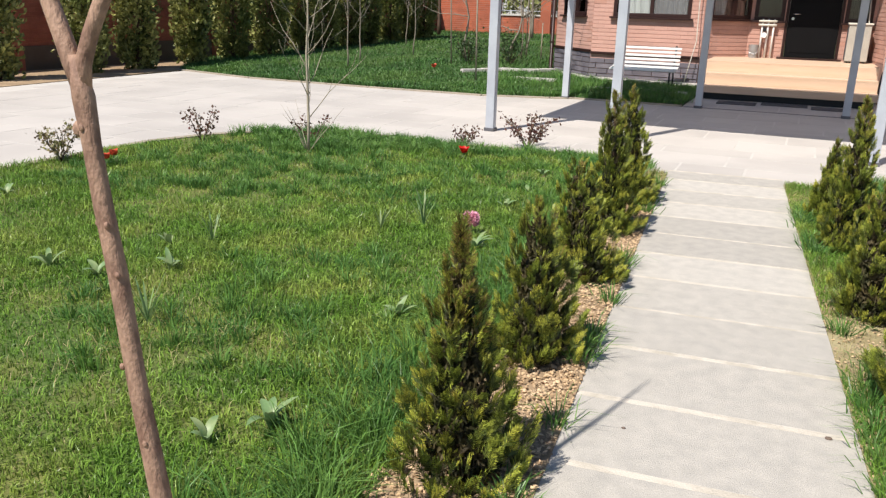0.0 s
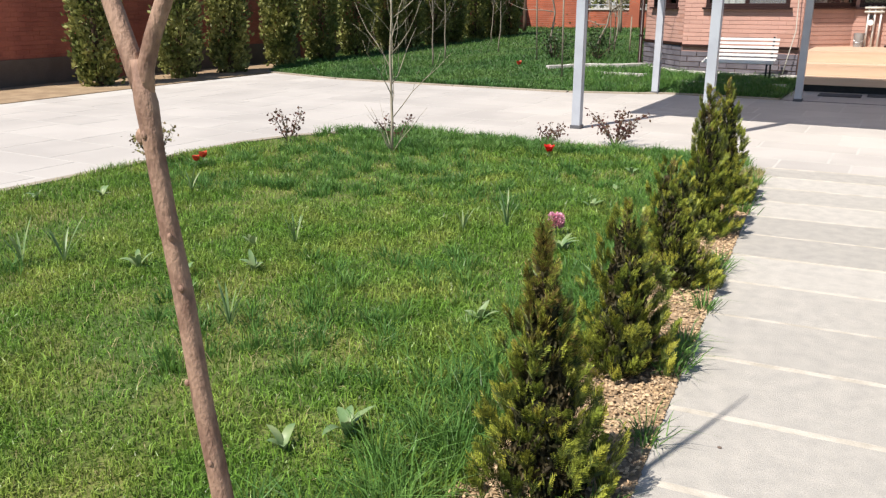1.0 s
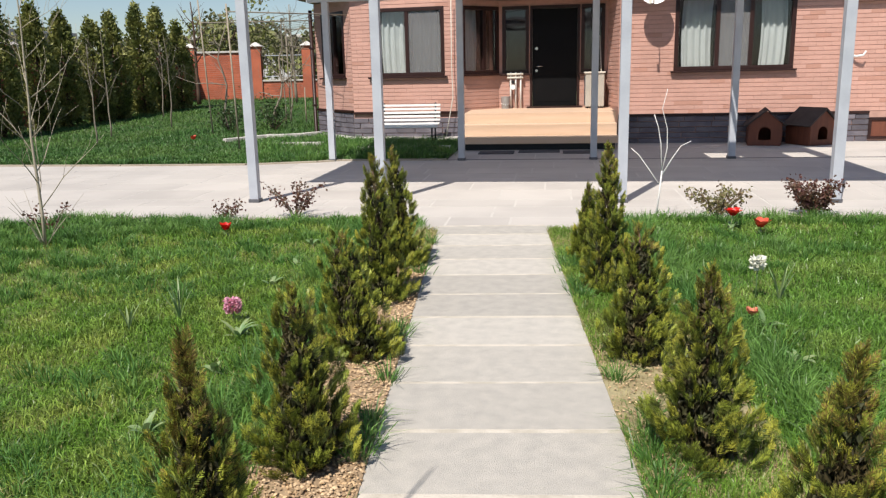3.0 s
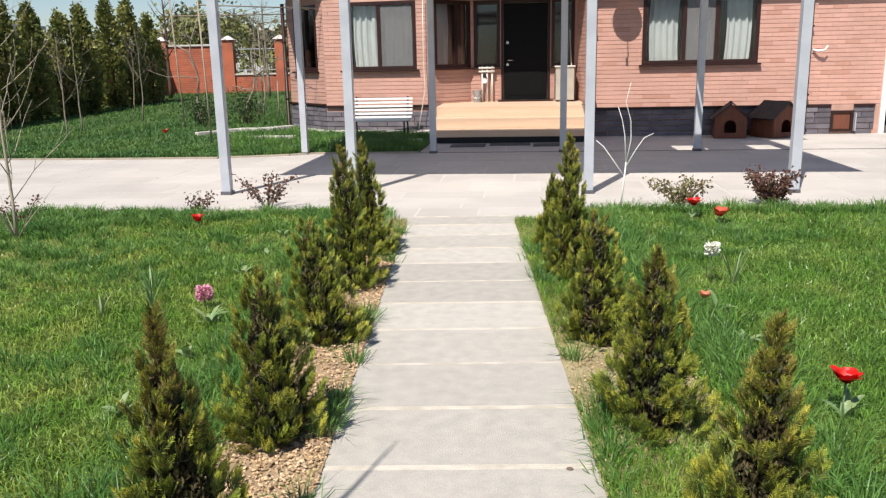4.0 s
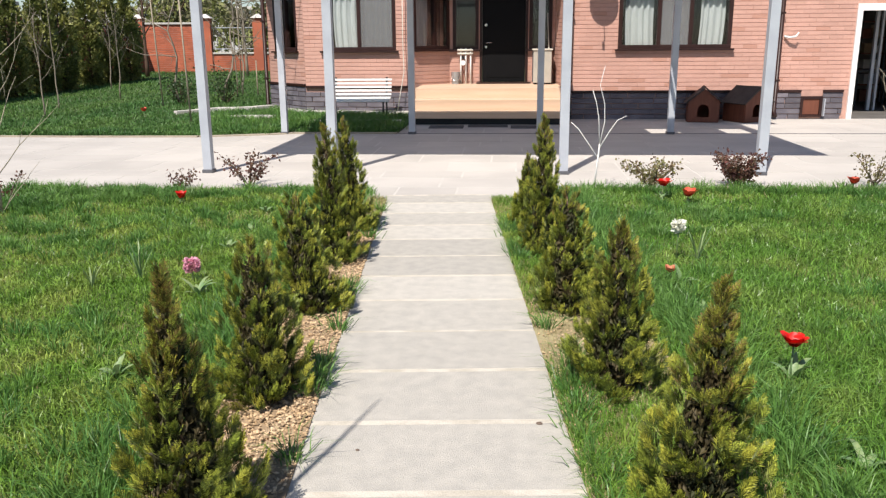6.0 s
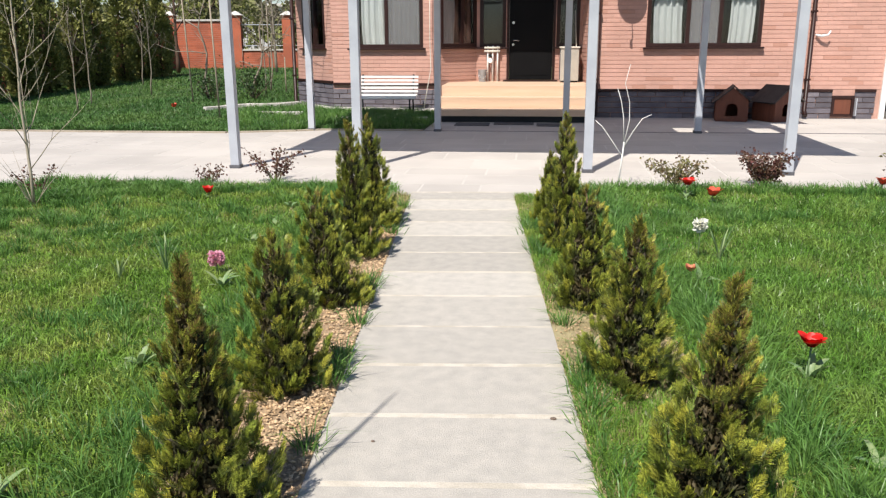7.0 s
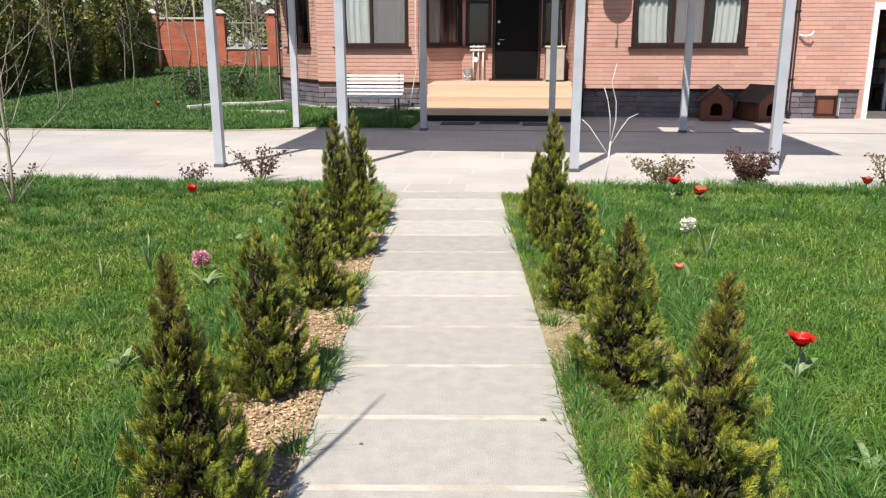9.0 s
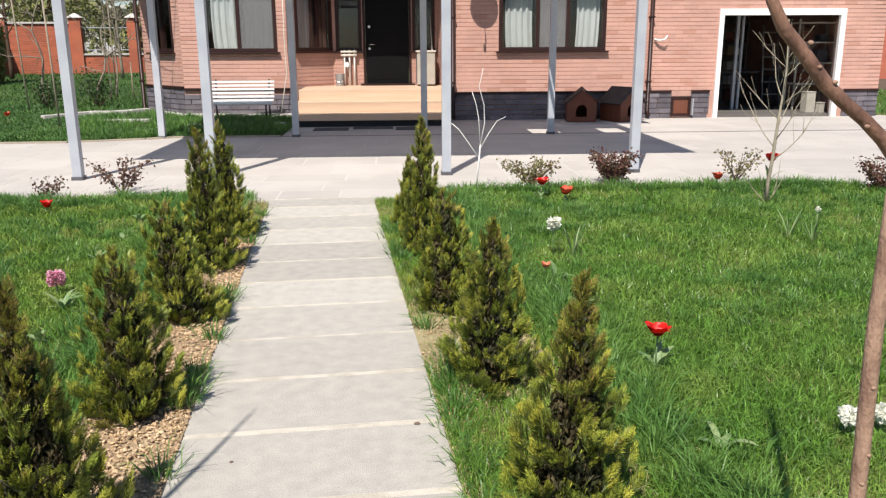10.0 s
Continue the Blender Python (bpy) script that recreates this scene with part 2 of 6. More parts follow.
M["bulb_leaf"] = mat("bulb_leaf_green", (0.18, 0.29, 0.12), 0.45, var=0.18, scale=14, fine=60, bump=0.05, other=(0.29, 0.36, 0.16), trans=0.2, island=0.15)
M["rose_leaf"] = mat("young_rose_leaf", (0.115, 0.042, 0.036), 0.5, var=0.25, scale=12, fine=60, bump=0, other=(0.14, 0.085, 0.045), island=0.4, trans=0.25)
M["rose_green"] = mat("rose_leaf_green", (0.21, 0.20, 0.075), 0.5, var=0.25, scale=12, fine=60, bump=0, other=(0.16, 0.10, 0.06), island=0.4, trans=0.25)
M["shrub"] = mat("shrub_leaf", (0.05, 0.09, 0.03), 0.5, var=0.25, scale=8, fine=60, bump=0, island=0.4, trans=0.2)
M["far_leaf"] = mat("far_spring_foliage", (0.20, 0.22, 0.06), 0.7, var=0.3, scale=0.5, fine=4, bump=0, other=(0.13, 0.12, 0.07), island=0.35, trans=0.2)
M["far_wall"] = mat("far_pale_render", (0.48, 0.47, 0.46), 0.9, var=0.08, scale=0.5, fine=5, bump=0)
M["box_card"] = mat("cardboard", (0.33, 0.24, 0.15), 0.85, var=0.12, scale=5, fine=40, bump=0.1)
M["bucket"] = mat("galvanised_metal", (0.40, 0.40, 0.40), 0.4, 0.6, var=0.1, scale=10, fine=60, bump=0.1)
M["stake"] = mat("weathered_stake", (0.34, 0.29, 0.22), 0.85, var=0.2, scale=12, fine=60, bump=0.3)


# ---- builders ----
def link(name, bm_or_mesh, material=None, parent=None, label=""):
    if isinstance(bm_or_mesh, bmesh.types.BMesh):
        me = bpy.data.meshes.new(name)
        bm_or_mesh.to_mesh(me)
        bm_or_mesh.free()
    else:
        me = bm_or_mesh
    if material is not None and not me.materials:
        me.materials.append(material)
    ob = new(name, me)
    if parent is not None:
        ob.parent = parent
    if label:
        ob["label"] = label
    return ob


def part(name, bm, material, parent, label=""):
    return link(name, bm, material, parent, label)


def thing(name, label, category, at=(0, 0, 0), turn=0.0, group="", kind=""):
    e = new(name)
    e.empty_display_size = 0.1
    e.location, e.rotation_euler = at, (0, 0, radians(turn))
    return tagged(e, label, category, group, kind)


def box(bm, lo, hi, m=None, bevel=0.0):
    r = bmesh.ops.create_cube(bm, size=1.0)
    vs = r["verts"]
    for v in vs:
        v.co = Vector([(a + b) / 2 + c * (b - a) for a, b, c in zip(lo, hi, v.co)])
    if bevel:
        es = list({e for v in vs for e in v.link_edges})
        r = bmesh.ops.bevel(bm, geom=es, offset=bevel, segments=2, affect="EDGES", profile=0.7)
        vs = list({v for f in r["faces"] for v in f.verts} | {v for v in vs if v.is_valid})
    if m is not None:
        bmesh.ops.transform(bm, matrix=m, verts=vs)
    return vs


def boxes(*specs, bevel=0.0, m=None):
    bm = bmesh.new()
    for lo, hi in specs:
        box(bm, lo, hi, m, bevel)
    return bm


def cyl(bm, p, q, r0, r1=None, seg=10, caps=True):
    p, q = Vector(p), Vector(q)
    d = q - p
    m = Matrix.Translation((p + q) / 2) @ d.to_track_quat("Z", "Y").to_matrix().to_4x4()
    return bmesh.ops.create_cone(bm, cap_ends=caps, segments=seg, radius1=r0, radius2=r0 if r1 is None else r1, depth=d.length, matrix=m)["verts"]


def tube(bm, pts, radii, seg=8, rough=0.0, rnd=random):
    """A limb through points, with a ring of seg corners at each."""
    pts = [Vector(p) for p in pts]
    rings = []
    for i, p in enumerate(pts):
        d = (pts[min(i + 1, len(pts) - 1)] - pts[max(i - 1, 0)]).normalized()
        a = d.orthogonal().normalized() if not rings else (side - d * side.dot(d)).normalized()
        side = a
        b = d.cross(a)
        rings.append([bm.verts.new(p + (a * math.cos(k * 2 * math.pi / seg) + b * math.sin(k * 2 * math.pi / seg)) * radii[i] * (1 + rnd.uniform(-rough, rough))) for k in range(seg)])
    for r0, r1 in zip(rings, rings[1:]):
        for k in range(seg):
            f = bm.faces.new((r0[k], r0[(k + 1) % seg], r1[(k + 1) % seg], r1[k]))
            f.smooth = True
    bm.faces.new(rings[0][::-1])
    bm.faces.new(rings[-1])


def soup(name, verts, faces, material, smooth=False):
    me = bpy.data.meshes.new(name)
    verts = np.asarray(verts, dtype=np.float32).reshape(-1, 3)
    faces = np.asarray(faces, dtype=np.int32)
    k = faces.shape[1]
    me.vertices.add(len(verts))
    me.vertices.foreach_set("co", verts.ravel())
    me.loops.add(faces.size)
    me.loops.foreach_set("vertex_index", faces.ravel())
    me.polygons.add(len(faces))
    me.polygons.foreach_set("loop_start", np.arange(0, faces.size, k, dtype=np.int32))
    me.polygons.foreach_set("loop_total", np.full(len(faces), k, dtype=np.int32))
    me.update(calc_edges=True)
    me.polygons.foreach_set("use_smooth", np.full(len(faces), smooth, dtype=bool))
    me.materials.append(material)
    return me


def inside(poly, x, y):
    """Which of the points lie in the polygon."""
    poly = np.asarray(poly)
    hit = np.zeros(len(x), bool)
    for (x0, y0), (x1, y1) in zip(poly, np.roll(poly, -1, 0)):
        c = (y0 > y) != (y1 > y)
        with np.errstate(divide="ignore", invalid="ignore"):
            hit ^= c & (x < (x1 - x0) * (y - y0) / (y1 - y0) + x0)
    return hit


def rise(x, y):
    """The back garden climbs gently from the drive."""
    return 0.022 * np.clip(np.asarray(y) - 13.0, 0, 19)


def grass(name, rng, x, y, z, h, w, material, lean=0.45, aim=None):
    """Bent blades, four triangles each, rooted at x, y, z."""
    n = len(x)
    a = rng.uniform(0, 2 * np.pi, n)
    t = rng.uniform(0.1, 1.0, n) * lean * h
    d = a + rng.uniform(-1.2, 1.2, n) if aim is None else aim + rng.normal(0, 0.5, n)
    wx, wy = np.cos(a + np.pi / 2) * w, np.sin(a + np.pi / 2) * w
    lx, ly = np.cos(d) * t, np.sin(d) * t
    v = np.empty((n, 5, 3), np.float32)
    v[:, 0] = np.stack([x - wx, y - wy, z - 0.01], 1)
    v[:, 1] = np.stack([x + wx, y + wy, z - 0.01], 1)
    v[:, 2] = np.stack([x + lx * 0.35 - wx * 0.8, y + ly * 0.35 - wy * 0.8, z + h * 0.55], 1)
    v[:, 3] = np.stack([x + lx * 0.35 + wx * 0.8, y + ly * 0.35 + wy * 0.8, z + h * 0.55], 1)
    v[:, 4] = np.stack([x + lx, y + ly, z + h * (1 - 0.3 * t / np.maximum(h, 1e-3))], 1)
    o = (np.arange(n) * 5)[:, None]
    f = np.concatenate([o + np.array([[0, 1, 3]]), o + np.array([[0, 3, 2]]), o + np.array([[2, 3, 4]])])
    return soup(name, v, f, material)


def leaf_soup(name, rng, centre, direction, size, material, ratio=0.45, fold=0.3):
    """Pointed leaves, two triangles folded along the midrib, one per centre."""
    n = len(centre)
    d = direction / np.maximum(np.linalg.norm(direction, axis=1, keepdims=True), 1e-6)
    r = rng.normal(size=(n, 3))
    s = np.cross(d, r)
    s /= np.maximum(np.linalg.norm(s, axis=1, keepdims=True), 1e-6)
    u = np.cross(d, s)
    L = size[:, None]
    v = np.empty((n, 4, 3), np.float32)
    v[:, 0] = centre - d * L * 0.5
    v[:, 1] = centre + s * L * ratio + u * L * fold * 0.4
    v[:, 2] = centre + d * L * 0.5
    v[:, 3] = centre - s * L * ratio + u * L * fold * 0.4
    o = (np.arange(n) * 4)[:, None]
    f = np.concatenate([o + np.array([[0, 1, 2]]), o + np.array([[0, 2, 3]])])
    return soup(name, v, f, material)


# ---- ground ----
ground = link("ground", boxes(((-600, -600, -0.5), (600, 600, -0.06))), M["far_ground"])
tagged(ground, "wide flat meadow ground reaching the horizon", "ground", kind="structure")

PX = lambda y: 0.104 - 0.083 * (y - 2.92)          # the garden path's middle line
HALF = 0.475
WEST = 0.032                                       # the slabs reach a little further on the west side
LAWN_L = [(-0.70, -4.0), (-0.78, 2.0), (-0.90, 4.0), (-1.10, 7.3), (-1.5, 7.92), (-3.0, 7.80), (-4.55, 7.92), (-5.1, 7.50), (-5.5, 6.95), (-5.70, 6.3), (-5.72, 3.5), (-5.72, -4.0)]
LAWN_R = [(1.35, -4.0), (1.30, 2.0), (1.05, 4.0), (0.80, 6.5), (0.72, 7.85), (2.5, 8.08), (4.3, 8.10), (5.0, 7.8), (5.3, 7.2), (5.5, 5.0), (5.6, -4.0)]
LAWN_B = [(-11.6, 13.35), (-9.3, 12.75), (-6.7, 12.65), (-4.6, 12.68), (-3.55, 13.0), (-3.2, 13.2), (-1.45, 13.2), (-1.45, 16.4), (-3.7, 16.6), (-4.8, 17.9), (-4.8, 33.0), (-13.6, 31.5), (-13.2, 22.0), (-12.6, 15.0)]
BED_L = [(PX(-4) - HALF - WEST, -4.0), (PX(7.45) - HALF - WEST, 7.45), (-1.25, 7.6), (-1.15, 7.3), (-0.95, 4.0), (-0.82, 2.0), (-0.75, -4.0)]
BED_R = [(PX(-4) + HALF, -4.0), (1.38, -4.0), (1.34, 2.0), (1.08, 4.0), (0.84, 6.5), (0.74, 7.6), (PX(7.5) + HALF, 7.5)]


def patch(name, poly, z, material, label, category, climb=False, cell=0.35, bumps=0.009):
    """A sheet inside an outline, with a gentle uneven relief and a skirt."""
    bm = bmesh.new()
    vs = [bm.verts.new((x, y, z)) for x, y in poly]
    bm.faces.new(vs)
    xs, ys = [p[0] for p in poly], [p[1] for p in poly]
    step = max(cell, (max(ys) - min(ys)) / 60)
    for axis, lo, hi in ((0, min(xs), max(xs)), (1, min(ys), max(ys))):
        k = lo + step
        while k < hi:
            no = (1, 0, 0) if axis == 0 else (0, 1, 0)
            co = (k, 0, 0) if axis == 0 else (0, k, 0)
            bmesh.ops.bisect_plane(bm, geom=bm.verts[:] + bm.edges[:] + bm.faces[:], plane_co=co, plane_no=no)
            k += step
    edge = [e for e in bm.edges if e.is_boundary]
    rim = {v for e in edge for v in e.verts}
    for v in bm.verts:
        v.co.z = z + (float(rise(v.co.x, v.co.y)) if climb else 0) + (0 if v in rim else bumps * noise.noise(v.co * 1.7))
    skirt = bmesh.ops.extrude_edge_only(bm, edges=edge)["geom"]
    for g in skirt:
        if isinstance(g, bmesh.types.BMVert):
            g.co.z = -0.1
    bmesh.ops.recalc_face_normals(bm, faces=bm.faces[:])
    ob = link(name, bm, material)
    return tagged(ob, label, category, kind="structure")


lawn_l = patch("lawn_west", LAWN_L, 0.008, M["lawn_soil"], "green lawn beside the path", "lawn")
lawn_r = patch("lawn_east", LAWN_R, 0.008, M["lawn_soil"], "green lawn with bulbs beside the path", "lawn")
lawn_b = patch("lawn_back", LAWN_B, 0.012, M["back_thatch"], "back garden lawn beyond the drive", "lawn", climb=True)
bed_l = patch("planting_bed_west", BED_L, 0.008, M["soil"], "planting bed of woodchip and soil along the path", "planting bed", bumps=0.009, cell=0.12)
bed_r = patch("planting_bed_east", BED_R, 0.008, M["straw_soil"], "planting bed of dry soil along the path", "planting bed", bumps=0.009, cell=0.12)
verge = patch("soil_strip", [(-13.2, -4), (-11.1, -4), (-11.15, 7.2), (-11.45, 13.3), (-12.6, 15.0), (-13.3, 15.0)], 0.01, M["soil"], "dry soil strip under the hedge", "soil")
east_green = patch("lawn_side", [(10.2, 15.8), (40, 15.8), (40, 40), (10.2, 40)], 0.0, M["lawn_soil"], "grass beside the garage", "lawn")

# ---- paving bed ----
paving = link("pavement", boxes(((-11.3, -4.0, -0.12), (14.0, 15.9, -0.0015))), M["mortar"])
tagged(paving, "pale stone paved drive with light mortar joints", "pavement", kind="structure")

# ---- house ----
house = thing("house", "single-storey pink brick house with dark slate plinth", "house")
WALL_TOP = 2.72


def free(spans, lo, hi):
    """What is left of lo..hi outside the spans."""
    out, cur = [], lo
    for a, b in sorted(spans):
        if a > cur:
            out.append((cur, min(a, hi)))
        cur = max(cur, b)
    if cur < hi:
        out.append((cur, hi))
    return [(a, b) for a, b in out if b - a > 0.004]


def wall_matrix(p, q):
    """Local x along the wall from p to q, local -y outward, z up."""
    d = Vector((q[0] - p[0], q[1] - p[1], 0))
    return Matrix.Translation((p[0], p[1], 0)) @ Matrix.Rotation(math.atan2(d.y, d.x), 4, "Z"), d.length


brick_meshes = {}


def unit_box(material, L, D, H, key):
    k = (key, round(L, 3), round(D, 3), round(H, 3))
    if k not in brick_meshes:
        bm = bmesh.new()
        box(bm, (0, -D, 0), (L, 0, H))
        for v in bm.verts:
            if v.co.y < -D * 0.5:
                v.co.x += 0.0005 if v.co.x < L / 2 else -0.0005
                v.co.z += 0.0025 if v.co.z < H / 2 else -0.0025
        me = bpy.data.meshes.new(key)
        bm.to_mesh(me)
        bm.free()
        me.materials.append(material)
        brick_meshes[k] = me
    return brick_meshes[k]


def raw_wall(name, p, q, z0, z1, holes, material, parent, depth=0.28):
    m, length = wall_matrix(p, q)
    cuts = sorted({z0, z1, *[z for h in holes for z in (h[2], h[3]) if z0 < z < z1]})
    for a, b in zip(cuts, cuts[1:]):
        mid = (a + b) / 2
        for s, e in free([(h[0], h[1]) for h in holes if h[2] < mid < h[3]], 0, length):
            link(name, boxes(((s, 0, a), (e, depth, b)), m=m), material, parent)


def brickwork(p, q, z0, z1, holes, material, key, parent, L=0.25, H=0.066, joint=0.010, D=0.007, single=0, rnd=None, proud=0.0):
    """Courses of bricks on the outer face; the first `single` are objects of their own, the rest one mesh."""
    m, length = wall_matrix(p, q)
    verts, faces, made = [], [], 0
    z, row = z0, 0
    while z + H <= z1 + 0.02:
        h = min(H, z1 - z)
        for s, e in free([(a, b) for a, b, c, d in holes if c < z + h * 0.5 < d], 0, length):
            x = s - (L / 2 if row % 2 else 0) - (rnd.uniform(0, 0.03) if rnd else 0)
            while x < e:
                l = L * (rnd.uniform(0.75, 1.35) if rnd and proud else 1)
                a, b = max(x, s), min(x + l, e)
                x += l + (joint if proud else 0.0018)
                if b - a < 0.02:
                    continue
                d = D + (rnd.uniform(-proud, proud) if rnd else 0)
                if made < single and b - a > L * 0.9:
                    ob = link(key, unit_box(material, round(b - a, 2), round(d, 3), round(h, 3), key), None, parent)
                    ob.matrix_basis = m @ Matrix.Translation((a, 0, z))
                    made += 1
                    continue
                k = len(verts)
                g = 0.0025
                for xx, yy, zz in ((a, 0, z), (b, 0, z), (b, 0, z + h), (a, 0, z + h), (a + g * 0.2, -d, z + g), (b - g * 0.2, -d, z + g), (b - g * 0.2, -d, z + h - g), (a + g * 0.2, -d, z + h - g)):
                    verts.append(m @ Vector((xx, yy, zz)))
                faces += [(k + 4, k + 5, k + 6, k + 7), (k, k + 1, k + 5, k + 4), (k + 1, k + 2, k + 6, k + 5), (k + 2, k + 3, k + 7, k + 6), (k + 3, k, k + 4, k + 7)]
        z += H + joint
        row += 1
    if faces:
        ob = link("brickwork", soup("brickwork", verts, faces, material), None, parent)
        ob["kind"] = "stuff"
        return ob


# corner points of the front, from the bay to the garage
C0, C1, C2, C3, C4, C5, C6 = (-4.86, 17.70), (-3.75, 16.42), (-1.62, 16.20), (-0.86, 16.95), (1.28, 16.95), (1.42, 15.73), (9.95, 15.73)
SILL, HEAD = 1.30, 2.60
FLOOR = 0.62
SEGS = [  # p, q, holes (from, to, bottom, top), plinth top
    ((-4.86, 26.0), C0, [], 0.50),
    (C0, C1, [(0.35, 1.40, SILL, HEAD)], 0.60),
    (C1, C2, [(0.40, 1.90, SILL, HEAD)], 0.57),
    (C2, C3, [(0.13, 1.06, 1.31, HEAD)], FLOOR),
    (C3, C4, [(0.07, 0.60, 1.30, HEAD), (0.62, 1.60, FLOOR, HEAD), (1.62, 2.08, 1.30, HEAD)], FLOOR),
    (C4, C5, [], FLOOR),
    (C5, C6, [(0.96, 3.02, SILL, HEAD), (5.25, 7.70, -0.1, 1.96)], 0.49),
    (C6, (9.95, 26.0), [], 0.47),
]
rb = random.Random(5)
for k, (p, q, holes, top) in enumerate(SEGS):
    raw_wall("wall", p, q, -0.1, WALL_TOP + 0.1, holes, M["joint"], house)


def window(p, q, s0, s1, z0, z1, lights, name="window", curtain=True, deep=0.10, sill=True, drapes=((0, 1),), screens=()):
    """Brown frame with panes, a sill and a net curtain behind; lights: widths as shares."""
    m, _ = wall_matrix(p, q)
    w = thing(name, "brown-framed window with white net curtain", "window", kind="structure")
    f = 0.07
    bm = boxes(((s0, -0.02, z0), (s1, deep, z0 + f)), ((s0, -0.02, z1 - f), (s1, deep, z1)), ((s0, -0.02, z0 + f), (s0 + f, deep, z1 - f)), ((s1 - f, -0.02, z0 + f), (s1, deep, z1 - f)), bevel=0.008, m=m)
    part("window_frame", bm, M["trim"], w)
    x = s0 + f
    inner = s1 - s0 - 2 * f
    for i, share in enumerate(lights):
        e = x + inner * share
        if i:
            part("mullion", boxes(((x - 0.035, -0.012, z0 + f), (x + 0.035, deep - 0.02, z1 - f)), bevel=0.006, m=m), M["trim"], w)
        a, b = x + (0.035 if i else 0), e - (0.035 if i < len(lights) - 1 else 0)
        pane = part("pane", boxes(((a, 0.03, z0 + f), (b, 0.042, z1 - f)), m=m), M["glass"], w)
        pane.visible_shadow = False
        x = e
    if sill:
        part("window_sill", boxes(((s0 - 0.05, -0.09, z0 - 0.035), (s1 + 0.05, 0.02, z0 - 0.003)), bevel=0.006, m=m), M["trim"], w)
    if curtain:
        for d0, d1 in drapes:
            bm = bmesh.new()
            n = max(12, int(90 * (d1 - d0)))
            cols = []
            for i in range(n + 1):
                u = d0 + (d1 - d0) * i / n
                xx = s0 + f + inner * u
                yy = 0.15 + 0.025 * math.sin(u * inner * 55 + 2 * math.sin(u * 9)) + 0.01 * math.sin(u * 140)
                pull = 0.03 * (1 if u > 0.5 else -1)
                cols.append([bm.verts.new(m @ Vector((xx + pull * math.sin(zz * 3.1), yy + 0.02 * (1 - zz), z0 - 0.05 + (z1 - z0 + 0.05) * zz))) for zz in (0, 0.25, 0.5, 0.75, 1)])
            for c0, c1 in zip(cols, cols[1:]):
                for j in range(4):
                    bm.faces.new((c0[j], c1[j], c1[j + 1], c0[j + 1])).smooth = True
            part("net_curtain", bm, M["curtain"], w, "white pleated net curtain")
    # open box behind the panes, its dark colour stands in for indoor shade
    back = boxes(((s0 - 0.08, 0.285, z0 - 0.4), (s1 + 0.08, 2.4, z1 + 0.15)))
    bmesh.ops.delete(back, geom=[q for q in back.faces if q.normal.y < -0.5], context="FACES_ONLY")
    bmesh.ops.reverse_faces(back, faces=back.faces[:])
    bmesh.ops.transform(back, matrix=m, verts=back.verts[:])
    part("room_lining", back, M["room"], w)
    edges = [s0 + f + inner * sum(lights[:i]) for i in range(len(lights) + 1)]
    for i in screens:
        part("insect_screen", boxes(((edges[i] + 0.02, 0.012, z0 + f), (edges[i + 1] - 0.02, 0.016, z1 - f)), m=m), M["screen"], w, "grey insect screen")
    return w


window(C0, C1, 0.35, 1.40, SILL, HEAD, [0.5, 0.5], "window_1")
window(C1, C2, 0.40, 1.90, SILL, HEAD, [0.5, 0.5], "window_2", drapes=((0.10, 0.47), (0.53, 0.97)), screens=(1,))
window(C2, C3, 0.13, 1.06, 1.31, HEAD, [0.62, 0.38], "window_3", drapes=((0.0, 0.52),))
window(C3, C4, 0.07, 0.60, 1.30, HEAD, [1.0], "window_4", curtain=False)
window(C3, C4, 1.62, 2.08, 1.30, HEAD, [1.0], "window_5", curtain=False)
window(C5, C6, 0.96, 3.02, SILL, HEAD, [0.35, 0.30, 0.35], "window_6", drapes=((0.05, 0.32), (0.36, 0.66), (0.74, 0.97)), screens=(1,))

# front door
door = thing("door_1", "closed black steel front door with chrome handle", "door", kind="structure")
m, _ = wall_matrix(C3, C4)
part("door_frame", boxes(((0.62, -0.02, FLOOR), (0.67, 0.12, HEAD)), ((1.55, -0.02, FLOOR), (1.60, 0.12, HEAD)), ((0.67, -0.02, HEAD - 0.06), (1.55, 0.12, HEAD)), bevel=0.006, m=m), M["trim"], door)
leaf = part("door_leaf", boxes(((0.675, 0.0, FLOOR + 0.03), (1.545, 0.07, HEAD - 0.065)), bevel=0.01, m=m), M["door"], door)
part("panel", boxes(((0.76, -0.006, FLOOR + 0.70), (1.46, 0.0, HEAD - 0.16)), bevel=0.003, m=m), M["door"], leaf)
part("panel", boxes(((0.76, -0.006, FLOOR + 0.12), (1.46, 0.0, FLOOR + 0.62)), bevel=0.003, m=m), M["door"], leaf)
part("threshold", boxes(((0.56, -0.22, FLOOR + 0.004), (1.66, 0.0, FLOOR + 0.03)), bevel=0.006, m=m), M["trim"], door)
for z, r in ((1.78, 0.028), (1.35, 0.026)):
    bm = bmesh.new()
    cyl(bm, (0.75, -0.02, z), (0.75, 0.0, z), r, seg=16)
    bmesh.ops.transform(bm, matrix=m, verts=bm.verts[:])
    part("lock_rose", bm, M["chrome"], leaf, "round chrome lock plate")
bm = bmesh.new()
tube(bm, [(0.75, 0, 1.43), (0.75, -0.045, 1.43), (0.79, -0.05, 1.435), (0.87, -0.05, 1.43)], [0.010, 0.010, 0.010, 0.008])
bmesh.ops.transform(bm, matrix=m, verts=bm.verts[:])
part("door_handle", bm, M["chrome"], leaf, "chrome lever handle")

